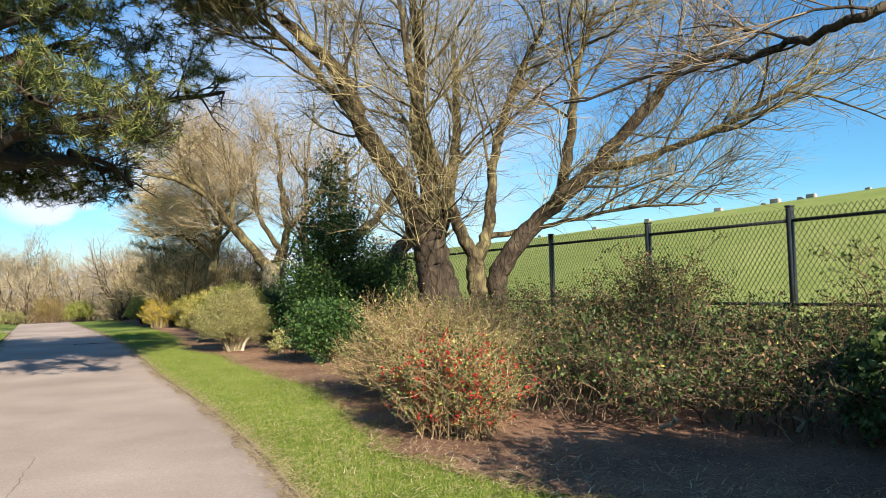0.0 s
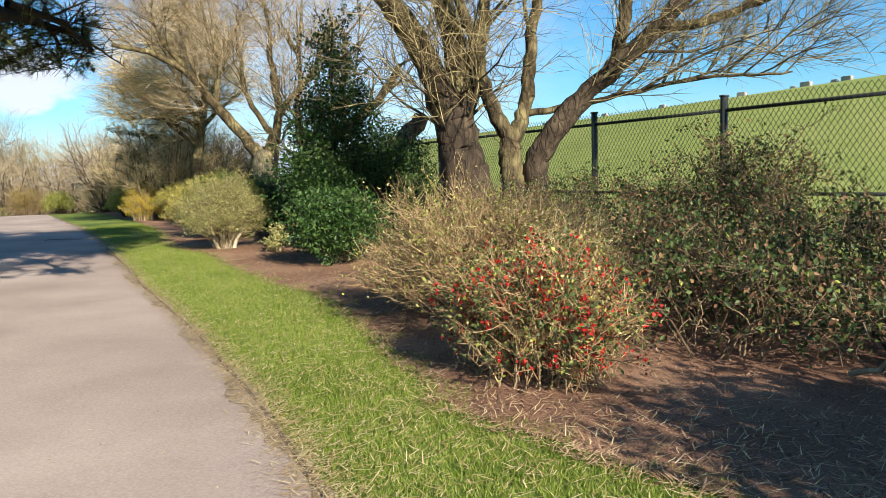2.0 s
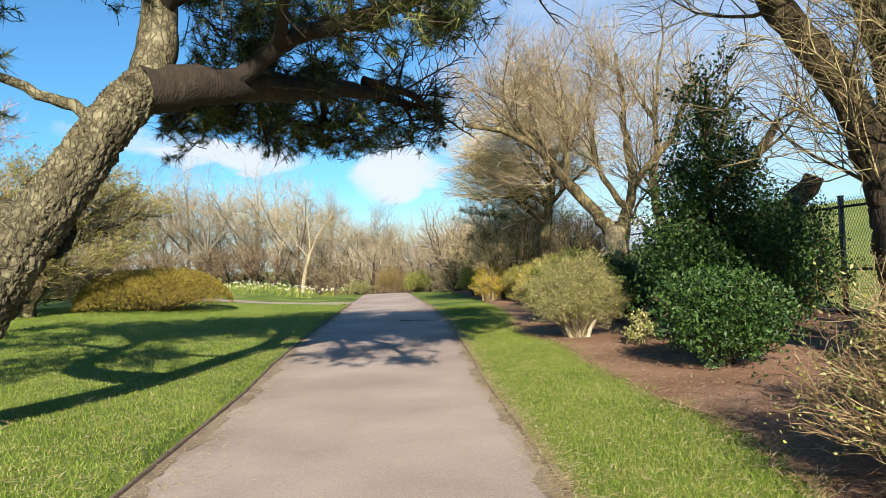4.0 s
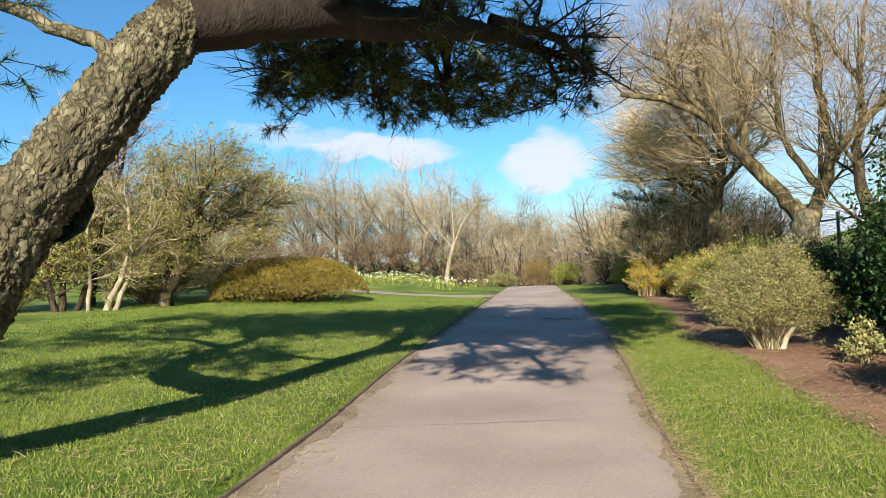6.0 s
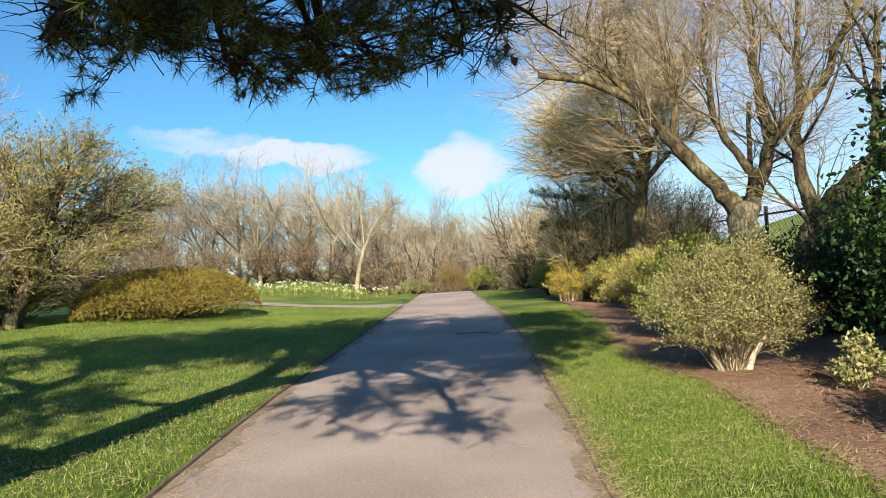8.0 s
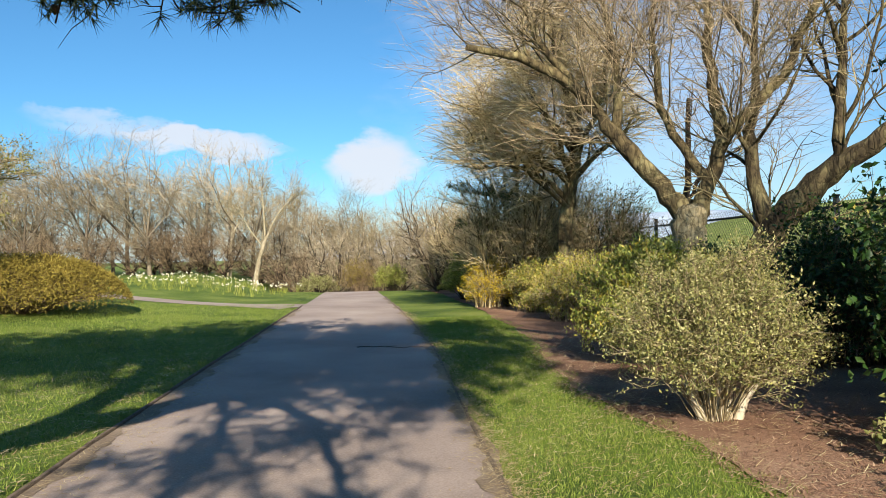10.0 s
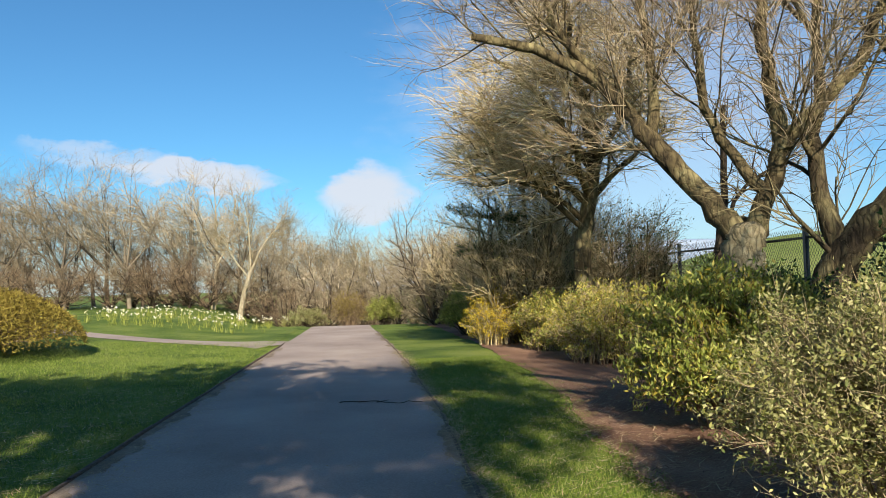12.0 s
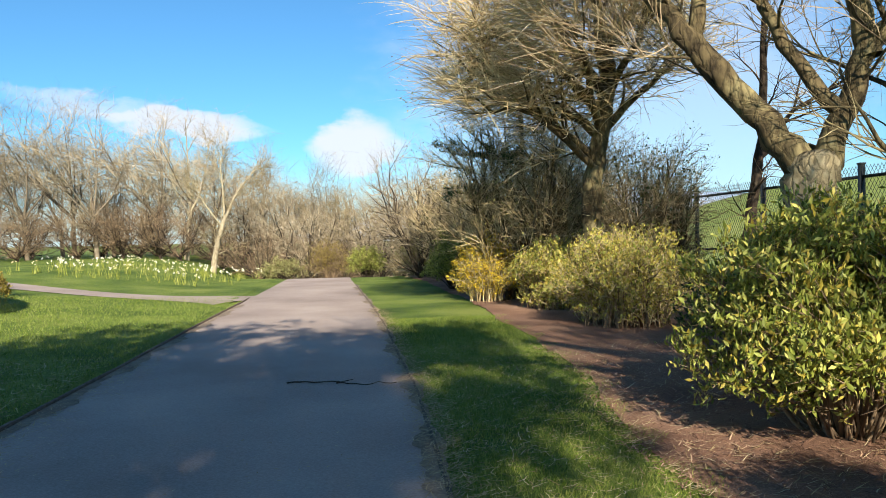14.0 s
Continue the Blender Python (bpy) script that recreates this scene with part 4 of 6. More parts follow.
    for i, q in enumerate(P):
        a = Vector((q[0], q[1], q[2] * 0.62))
        a += 0.075 * noise.noise_vector(a * 5.0) + 0.03 * noise.noise_vector(a * 17.0)
        d = noise.voronoi(a * 11.0)[0]
        plate = min((d[1] - d[0]) / 0.34, 1.0)
        push[i] = 0.036 * plate ** 0.6 + 0.012 * noise.noise(Vector(q) * 42) + 0.018 * noise.noise(Vector(q) * 7) - 0.026
    me.vertices.foreach_set("co", (P + Nv * push[:, None]).ravel())
    me.update()
    part("trunk", me, M["bark_pine"], e)
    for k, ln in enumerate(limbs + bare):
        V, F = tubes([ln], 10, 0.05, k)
        # most limbs take the bark darkened for crown shade
        part("limb", mesh_of("pine_limb", V, F, True), M["bark_pine"] if k in (0, 23) or k >= len(limbs) else M["bark_limb_shaded"], e)
    out = {}
    S = dict(n=[13, 9], start=[0.28, 0.2], angle=[(35, 80), (30, 75)], len=[1.0, 0.55], rad=[0.022, 0.009], seg=[5, 4], wob=[0.22, 0.25], lift=[-0.03, -0.07])
    for ln in limbs:
        branch_out(r, ln, 0, S, out)
    for ln in bare:
        branch_out(r, ln, 0, dict(S, n=[4], len=[0.5], rad=[0.008]), {})
    # needle tufts along the ends of the shoots
    base, dire = [], []
    for pts, _ in out[1]:
        if pts[-1].x > 2.3 and noise.noise(pts[-1] * 1.6) < 0.06:
            continue
        for k in range(2 if pts[-1].z < 4.6 else 3):
            f = 1 - 0.22 * k
            x = f * (len(pts) - 1)
            i = min(int(x), len(pts) - 2)
            base.append(tuple(pts[i].lerp(pts[i + 1], x - i)))
            dire.append(tuple((pts[i + 1] - pts[i]).normalized()))
    for pts, _ in out[0]:
        base.append(tuple(pts[-1]))
        dire.append(tuple((pts[-1] - pts[-2]).normalized()))
    # close-set shoots: hanging clumps below, the broad crown above
    clumps = leaf_mass(rg, [(4.42, -1.95, 3.4, 0.42, 0.5, 0.28), (3.95, -0.4, 3.7, 0.45, 0.5, 0.3), (3.35, -1.15, 3.8, 0.42, 0.5, 0.3), (4.7, 0.5, 3.9, 0.42, 0.5, 0.3), (4.9, 1.9, 4.35, 0.5, 0.6, 0.35),
                            (3.9, 4.6, 3.8, 0.65, 0.8, 0.35), (2.6, 5.0, 3.85, 0.75, 0.8, 0.35), (1.6, 4.6, 3.95, 0.6, 0.7, 0.3), (3.2, 3.2, 4.15, 0.9, 0.9, 0.4), (-1.5, -2.4, 3.6, 0.5, 0.6, 0.3), (2.6, 2.2, 4.2, 0.7, 0.8, 0.3),
                            (3.0, 5.7, 3.62, 0.4, 0.4, 0.28), (2.1, 5.6, 3.62, 0.36, 0.36, 0.25), (4.45, 4.75, 3.5, 0.34, 0.34, 0.3), (3.6, 6.0, 3.6, 0.34, 0.34, 0.25), (1.25, 4.95, 3.72, 0.32, 0.36, 0.22), (1.0, 4.3, 3.66, 0.36, 0.45, 0.24), (4.75, 4.95, 3.8, 0.3, 0.34, 0.25), (2.6, 4.4, 3.95, 0.8, 0.7, 0.3),
                            (2.6, 1.5, 4.3, 0.7, 0.6, 0.4)], 1000, 0.95)
    clumps = np.array([q for q in clumps if q[1] < 2.6 or noise.noise(Vector(q) * 1.5) > -0.02])
    # unseen top of the crown, spread out to shade path and lawn
    high = leaf_mass(rg, [(3.0, -1.5, 7.0, 2.3, 3.0, 0.7), (4.6, -0.5, 7.1, 1.6, 3.2, 0.6), (1.5, 1.0, 7.0, 2.5, 2.4, 0.8), (3.4, -3.2, 6.8, 1.5, 1.8, 0.5), (5.2, -3.0, 7.0, 1.0, 1.7, 0.5), (5.3, -5.0, 7.0, 1.0, 1.5, 0.5), (5.3, 1.0, 7.0, 1.0, 2.2, 0.5), (6.3, -1.6, 7.0, 1.0, 2.6, 0.5), (6.4, 2.4, 6.9, 0.9, 2.0, 0.5), (0.4, -2.0, 7.0, 2.0, 2.0, 0.6), (-1.4, 0.0, 6.9, 1.8, 2.2, 0.6), (2.6, 3.4, 6.9, 2.2, 1.8, 0.6)], 7600, 0.95)
    left = leaf_mass(rg, [(-2.4, 1.2, 5.2, 2.6, 2.6, 0.9), (-0.2, 2.6, 6.2, 2.0, 1.8, 0.8), (-3.6, 0.2, 4.9, 1.6, 1.9, 0.7), (-4.0, 2.6, 5.4, 1.5, 1.8, 0.6)], 1900, 0.95)
    mid = leaf_mass(rg, [(3.0, 2.6, 5.5, 2.2, 3.0, 0.8), (3.4, 4.4, 5.2, 1.6, 1.6, 0.5), (1.4, 4.2, 5.3, 1.5, 1.8, 0.6), (4.9, 1.8, 5.7, 1.4, 2.2, 0.6)], 900, 0.95)
    crown = [q for q in high if noise.noise(Vector(q) * 0.9) > -0.28] + [q for q in left if noise.noise(Vector(q) * 1.0) > -0.08] + [q for q in mid if noise.noise(Vector(q) * 1.1) > 0.08]
    fill = list(clumps) + crown
    keep = [i for i, q in enumerate(base) if not (q[2] < 4.6 and q[0] > 5.1) and (q[1] < 2.6 or noise.noise(Vector(q) * 1.5) > -0.02)]
    base, dire = [base[i] for i in keep], [dire[i] for i in keep]
    n_first = len(base) + len(clumps)
    for q in fill:
        d = rand_dir(r)
        d.z *= 0.6
        d.normalize()
        base.append(tuple(q))
        dire.append(tuple(d))
        out[1].append(([Vector(q) - d * 0.35, Vector(q) - d * 0.15 + Vector((0, 0, -0.03)), Vector(q)], [0.008, 0.006, 0.004]))
    base, dire = np.array(base), np.array(dire)
    V, F = tubes(out[0] + out[1], 3)
    tagged(part("branchwork", mesh_of("pine_branchwork", V, F, True), M["bark_dark"], e), kind="stuff")
    per = 29
    C = np.repeat(base, per, 0) + np.repeat(dire, per, 0) * rg.uniform(-0.10, 0.06, (len(base) * per, 1))
    D = rg.standard_normal(C.shape)
    D /= np.linalg.norm(D, axis=1, keepdims=True)
    D = D * 0.95 + np.repeat(dire, per, 0) * 0.5
    D /= np.linalg.norm(D, axis=1, keepdims=True)
    W = np.cross(D, rg.standard_normal(C.shape))
    W /= np.linalg.norm(W, axis=1, keepdims=True)
    ln = rg.uniform(0.12, 0.2, (len(C), 1))
    # needles of the unseen top are drawn wider to deepen that shade
    wid = np.where(np.repeat(np.arange(len(base)) >= n_first, per)[:, None] & (C[:, 2:3] > 5.9), 0.0098, 0.005)
    V = np.stack([C - W * wid, C + W * wid, C + D * ln + [0, 0, -0.01]], 1).reshape(-1, 3)
    tagged(part("foliage", mesh_of("pine_foliage", V, np.arange(len(V)).reshape(-1, 3)), M["needle"], e), kind="stuff")
    # cones
    prof = [(0.0, 0.004), (0.012, 0.03), (0.04, 0.036), (0.07, 0.02), (0.09, 0.003)]
    V, F = tubes([([Vector((0, 0, -q)) for q, _ in prof], [c for _, c in prof])], 8)
    cone_me = mesh_of("pine_cone", V, F, True)
    low = [i for i in range(len(base)) if base[i][2] < 4.4 and base[i][0] > 1.5]
    for k in range(34):
        part("cone", cone_me, M["cone"], e).location = Vector(base[low[rg.integers(0, len(low))]])




def far_tree(name, label, h, seed, bark, twig, spread=0.5, wind=-0.15, forks=4):
    r, rg = random.Random(seed), np.random.default_rng(seed)
    hb = h * (r.uniform(0.2, 0.32) if forks < 7 else 0.04)
    lines = [smooth_line([(0, 0, -0.4), (r.uniform(-.1, .1), 0, hb * 0.5), (r.uniform(-.2, .2), r.uniform(-.2, .2), hb)], 0.02 * h, 0.014 * h, 3)]
    top = Vector(lines[0][0][-1])
    for k in range(forks):
        a = 6.283 * k / forks + r.uniform(-0.5, 0.5)
        q = spread * h * r.uniform(0.25, 0.6) * (0.3 if k == 0 else 1)
        tip = top + Vector((q * math.cos(a) + wind * h * 0.5, q * math.sin(a), (h - hb) * r.uniform(0.66, 0.86)))
        mid = top.lerp(tip, 0.45) + Vector((q * 0.15 * math.cos(a), q * 0.15 * math.sin(a), 0))
        lines.append(smooth_line([tuple(top), tuple(mid), tuple(tip)], 0.009 * h, 0.012, 4, 0.04, rg))
    S = dict(n=[9, 8, 6] if forks < 7 else [8, 7, 5], start=[0.2, 0.12, 0.1], angle=[(25, 65), (25, 65), (20, 60)], len=[0.26 * h, 0.16 * h, 0.095 * h], rad=[0.026, 0.015, 0.011], seg=[4, 3, 2],
             wob=[0.2, 0.22, 0.2], lift=[0.05, 0.03, 0.0], taper=0.25, wind=Vector((wind, 0, 0)))
    return build_tree(name, label, "tree", spot(0, -40), lines, S, seed, M[bark], M[twig], 6, rough=0.03, flat_from=1)[0]


def far_wood():
    kinds = [far_tree("bare_tree", "bare grey-twigged tree at the wood edge", 8.6, 41, "bark_grey", "twig_far", 0.7),
             far_tree("bare_tree", "bare grey-twigged tree at the wood edge", 8.2, 42, "bark_grey", "twig_far", 0.75, -0.2, 5),
             far_tree("bare_tree", "bare tan-twigged tree in the wood", 7.6, 43, "bark_grey", "twig_mid", 0.8, -0.25, 6),
             far_tree("bare_tree", "bare brown thicket tree in the wood", 4.4, 44, "bark_dark", "twig_far", 0.75, -0.1, 7),
             far_tree("wood_scrub", "low brown scrub under the wood trees", 3.0, 46, "bark_dark", "twig_brown", 1.5, 0.0, 9)]
    r = random.Random(45)
    spots = []
    for k in range(17):
        spots.append((-40 + 2.8 * k + r.uniform(-1, 1), 64 + r.uniform(-2, 3), r.choice([0, 1, 1, 2])))
    for k in range(11):
        spots.append((-46 + 4.6 * k + r.uniform(-1, 1), 70 + r.uniform(-2, 4), r.choice([0, 1, 2, 2])))
    for k in range(14):
        spots.append((-40 + 3.3 * k + r.uniform(-1, 1), 67 + r.uniform(-2, 2), 3))
    for k in range(9):
        spots.append((-48 + 6.0 * k + r.uniform(-1, 1), 76 + r.uniform(-2, 3), r.choice([3, 1, 2])))
    for k in range(10):
        spots.append((4.4 + r.uniform(-0.6, 2.5) + 0.3 * k, 43 + 2.2 * k, 3))
    for k in range(14):
        spots.append((-42 - 3.0 * k + r.uniform(-1, 1), 62 - 1.8 * k + r.uniform(-2, 2), r.choice([0, 1, 3, 3])))
    for k in range(34):
        spots.append((-42 + 1.45 * k + r.uniform(-0.6, 0.6), 60.5 + r.uniform(-1.5, 3), 4))
    for k in range(10):
        spots.append((-42 - 3.5 * k, 60 - 2 * k + r.uniform(-1, 1), 4))
    for u, v, k in ((-2.6, 55, 4), (-0.6, 57, 3), (1.4, 56, 4), (3.2, 54.5, 3), (4.6, 52, 4), (2.2, 60, 3), (-2.2, 61, 3), (0.2, 63, 1), (5.5, 57, 3), (3.6, 62, 2), (6.5, 50, 3), (4.6, 47.5, 3), (-4.5, 63, 3)):
        spots.append((u, v, k))
    used = set()
    for u, v, k in spots:
        m = spot(u, v, rz=r.uniform(-40, 40), size=r.uniform(0.88, 1.14) * (0.84 if u > 0 else 1.0))
        if k not in used:
            kinds[k].matrix_world = m
            used.add(k)
            tagged(kinds[k], group="trees of the far wood")
        else:
            copy_thing(kinds[k], m)


def birches():
    rg = np.random.default_rng(51)
    S = dict(n=[8, 8, 5], start=[0.3, 0.15, 0.1], angle=[(25, 55), (25, 55), (20, 55)], len=[1.6, 0.9, 0.55], rad=[0.024, 0.012, 0.009], seg=[4, 3, 2], wob=[0.18, 0.2, 0.2], lift=[0.08, 0.05, 0.0])
    lines = [smooth_line([(0, 0, -0.3), (0.15, 0, 1.4), (0.3, 0, 2.8)], 0.16, 0.12, 4), smooth_line([(0.3, 0, 2.7), (0.2, 0.2, 4.5), (0.1, 0.3, 7.6)], 0.09, 0.02, 4),
             smooth_line([(0.3, 0, 2.7), (1.0, 0, 4.2), (1.5, -0.3, 6.8)], 0.07, 0.02, 4), smooth_line([(0.25, 0, 2.5), (-0.6, 0, 4.2), (-1.0, 0.2, 6.4)], 0.06, 0.02, 4)]
    build_tree("pale_tree", "bare tree with pale straight trunk by daffodils", "tree", spot(-7.6, 61), lines, S, 52, M["bark_pale"], M["twig_grey"], 8, split=True)
    lines = [smooth_line([(0, 0, -0.3), (0.25, 0, 1.3), (0.65, 0, 2.7)], 0.15, 0.11, 4), smooth_line([(0.65, 0, 2.6), (1.3, 0, 4.0), (2.4, 0.3, 5.4)], 0.08, 0.02, 4),
             smooth_line([(0.65, 0, 2.6), (0.6, 0, 4.2), (0.5, -0.3, 6.0)], 0.07, 0.02, 4), smooth_line([(0.5, 0, 2.3), (-0.4, 0, 3.6), (-0.9, 0.2, 4.6)], 0.05, 0.02, 4)]
    build_tree("pale_tree", "bare leaning pale tree with tan twigs by daffodils", "tree", spot(-5.3, 56), lines, dict(S, lift=[0.02, -0.03, -0.08]), 53, M["bark_pale"], M["twig_mid"], 8, split=True)


def hawthorns():
    rg = np.random.default_rng(61)
    S = dict(n=[10, 9, 7], start=[0.2, 0.1, 0.1], angle=[(30, 75), (30, 75), (25, 70)], len=[1.6, 0.95, 0.5], rad=[0.03, 0.013, 0.008], seg=[4, 3, 2], wob=[0.25, 0.28, 0.25],
             lift=[0.03, 0.02, 0.0], wind=Vector((0.45, 0.1, 0)))
    L = lambda p, a, b: smooth_line(p, a, b, 4, 0.03, rg)
    big = [L([(0, 0, -0.1), (0.3, 0.1, 0.9), (0.7, 0.2, 1.8)], 0.2, 0.13), L([(0.7, 0.2, 1.7), (1.3, 0.2, 3.2), (1.8, 0.2, 4.6)], 0.11, 0.03), L([(0.7, 0.2, 1.7), (2.0, 0.4, 2.6), (3.4, 0.6, 3.1)], 0.1, 0.03),
           L([(0.5, 0.1, 1.4), (0.4, -0.3, 3.0), (0.3, -0.4, 4.4)], 0.1, 0.03), L([(0.6, 0.1, 1.6), (1.6, -0.8, 3.0), (2.4, -1.2, 3.9)], 0.09, 0.03), L([(0.6, 0.1, 1.6), (1.4, 1.1, 3.0), (2.2, 1.7, 3.8)], 0.09, 0.03),
           L([(0.3, 0.1, 0.9), (1.4, 0.1, 1.5), (2.6, 0, 1.9)], 0.06, 0.02), L([(0.1, 0.3, -0.1), (0.0, 0.4, 1.5), (-0.2, 0.5, 3.2)], 0.1, 0.03)]
    build_tree("hawthorn_tree", "wind-swept hawthorn with olive budding twigs", "tree", spot(-10.2, 28.3, size=0.95), big, dict(S, n=[12, 9, 6], rad=[0.03, 0.015, 0.010]), 62, M["bark_willow"], M["twig_mid"], 8, split=True, leaf=[(34000, 0.06, 0.032, M["leaf_olive"], "bud_foliage")])
    thin = [L([(0, 0, -0.1), (0.5, 0, 0.9), (0.9, 0, 2.2), (0.7, 0, 4.0)], 0.1, 0.03), L([(0.3, 0, -0.1), (0.7, 0.2, 1.0), (1.3, 0.3, 2.4), (1.5, 0.3, 4.0)], 0.08, 0.03),
            L([(-0.6, 0.1, -0.1), (-0.4, 0, 1.6), (-0.6, 0, 3.4)], 0.07, 0.03)]
    build_tree("hawthorn_tree", "slender leaning hawthorn with pale stems", "tree", spot(-11.4, 27.2, size=0.95), thin, dict(S, n=[10, 8, 6]), 63, M["bark_pale"], M["twig_mid"], 8, split=True, leaf=[(12000, 0.055, 0.03, M["leaf_olive"], "bud_foliage")])
    tall = [L([(0, 0, -0.1), (0.1, 0, 1.5), (0.2, 0, 3.0), (0.1, 0, 6.0)], 0.14, 0.04), L([(0.2, 0, 2.5), (1.0, 0.2, 4.0), (1.3, 0.3, 6.0)], 0.08, 0.03), L([(0.1, 0, 2.2), (-0.8, 0.2, 3.8), (-1.2, 0.3, 5.8)], 0.08, 0.03),
            L([(0.4, 0.3, -0.1), (0.9, 0.5, 1.4), (1.4, 0.6, 3.2)], 0.08, 0.03)]
    build_tree("bare_tree", "bare upright tree with lilac-brown twigs", "tree", spot(-13.6, 30.0, size=1.0), tall, dict(S, n=[16, 12, 9], len=[2.0, 1.2, 0.6], wind=Vector((0, 0, 0)), lift=[0.14, 0.12, 0.08]), 64, M["bark_dark"], M["twig_lilac"], 8, split=True)
    low = [L([(0, 0, -0.1), (0.2, 0, 1.2), (0.4, 0, 2.8)], 0.12, 0.04), L([(0.3, 0.2, -0.1), (0.9, 0.3, 1.2), (1.2, 0.3, 2.6)], 0.1, 0.03), L([(-0.3, 0.2, -0.1), (-0.7, 0.3, 1.2), (-1.2, 0.3, 2.7)], 0.1, 0.03),
           L([(0, -0.2, -0.1), (-0.2, -0.3, 1.3), (0, -0.4, 3.2)], 0.09, 0.03)]
    for u, v, sd in ((-12.9, 27.4, 65), (-15.2, 27.0, 66)):
        build_tree("leafy_thorn_tree", "thorn tree in fresh green leaf at lawn edge", "tree", spot(u, v), low, dict(S, wind=Vector((0.1, 0, 0)), n=[11, 9, 6]), sd, M["bark_dark"], M["twig_brown"], 8, split=True,
                   leaf=[(12000, 0.06, 0.034, M["leaf_olive"], "bud_foliage"), (11000, 0.06, 0.034, M["leaf_green"], "foliage")], group="thorn trees")


def entering_tree():
    rg = np.random.default_rng(71)
    L = lambda p, a, b: smooth_line(p, a, b, 5, 0.03, rg)
    lines = [L([(0, 0, -0.1), (0, 0, 1.5), (-0.1, 0.2, 3.0)], 0.22, 0.18), L([(-0.1, 0.2, 2.9), (-1.3, 0.9, 3.35), (-2.2, 1.75, 3.2), (-2.22, 2.3, 3.12), (-2.25, 2.85, 3.15), (-2.4, 3.6, 3.18), (-2.8, 4.4, 3.05)], 0.05, 0.01),
             L([(-0.1, 0.2, 2.9), (0.1, 0.3, 4.6), (0.0, 0.6, 6.6)], 0.12, 0.03), L([(-0.1, 0.2, 2.9), (-1.1, -0.3, 4.2), (-2.0, -0.8, 5.6)], 0.1, 0.03), L([(-0.1, 0.2, 2.9), (1.0, 0.3, 4.2), (1.8, 0.8, 5.4)], 0.1, 0.03)]
    build_tree("overhanging_tree", "bare tree with long limb drooping over the fence bed", "tree", spot(7.2, 1.2), lines, dict(WILLOW, n=[11, 8, 7, 2], len=[1.0, 0.7, 0.5, 0.25], rad=[0.012, 0.006, 0.004, 0.003], lift=[-0.03, -0.05, -0.08, -0.1]), 72, M["bark_dark"], M["twig_brown"], 8, split=True)


main_willow()
second_willow()
golden_willow()
pine()
holly()
laurel()
slender_tree()
birches()
hawthorns()
far_wood()
entering_tree()
thicket(5.5, 33.2, 4.9, 81, 1.9, twig="twig_tan", leaf=[(2500, 0.05, 0.03, M["leaf_olive"], "foliage")])
thicket(6.4, 35.6, 4.8, 82, 2.0)
thicket(7.4, 31.6, 3.4, 83, 1.2, leaf=[(3000, 0.05, 0.03, M["leaf_dark"], "foliage")])
thicket(7.2, 38.5, 3.6, 84, 1.8, leaf=[(3000, 0.05, 0.03, M["leaf_dark"], "foliage")])
thicket(5.6, 41.0, 3.6, 85, 2.0, twig="twig_tan")

LV = lambda n, l, w, m, p="foliage", up=0.3: (n, l, w, M[m], p, up)
shrub("quince_bush", "flowering quince bush with red blossom and thin twigs", 3.65, 6.6, 0.8, 1.05, 1.0, 101, 140, (9, 6), (0.3, 0.16), [LV(2200, 0.03, 0.016, "leaf_silver"), LV(5500, 0.034, 0.02, "leaf_dark", "green_foliage"), LV(1700, 0.03, 0.02, "leaf_green", "young_foliage"), LV(4200, 0.026, 0.024, "petal_red", "blossom")], "twig_brown", "twig_rust", r0=0.006, low=0.08, base=0.7)
shrub("twiggy_bush", "dry tan twiggy bush beside the lawn", 4.4, 8.5, 1.38, 1.45, 1.45, 102, 230, (9, 5), (0.3, 0.17), [LV(6000, 0.032, 0.016, "leaf_silver"), LV(2500, 0.032, 0.018, "leaf_green", "young_foliage")], "twig_rust", "twig_rust", r0=0.006)
shrub("variegated_bush", "pale variegated bush with thick cream stems", 4.1, 18.2, 0.95, 1.0, 1.62, 103, 100, (10, 7), (0.26, 0.14), [LV(30000, 0.03, 0.014, "leaf_silver"), LV(7000, 0.032, 0.016, "leaf_olive", "old_foliage")], "twig_mid", "twig_mid", r0=0.005, low=0.16, floor=0.28, base=0.12, thick=((-0.1, 0.0, -0.25, 0.1, 0.9, 0.05), (0.02, -0.03, 0.02, -0.1, 1.0, 0.065), (0.1, 0.02, 0.3, 0.0, 0.95, 0.07), (0.18, 0.0, 0.45, -0.15, 0.5, 0.045)))
shrub("evergreen_bush", "yellow-green evergreen bush in mulch bed", 4.95, 21.6, 1.1, 1.3, 1.72, 104, 120, (8, 6), (0.22, 0.12), [LV(26000, 0.062, 0.023, "leaf_green", "foliage", 1.3), LV(8000, 0.06, 0.022, "leaf_yellow", "young_foliage", 1.3)], "twig_brown", "twig_brown", low=0.2)
shrub("evergreen_bush", "dark green evergreen bush behind pale bush", 6.3, 25.0, 1.0, 1.2, 1.3, 105, 60, (8, 6), (0.24, 0.13), [LV(13000, 0.055, 0.025, "leaf_dark")], "bark_dark", "twig_brown", low=0.25)
shrub("dark_evergreen_bush", "broad dark evergreen bush before mesh fence", 7.0, 20.9, 1.2, 1.4, 2.1, 113, 90, (8, 6), (0.26, 0.14), [LV(16000, 0.07, 0.034, "leaf_holly"), LV(900, 0.06, 0.03, "leaf_yellow", "young_foliage")], "bark_dark", "twig_brown", low=0.15, base=0.5)
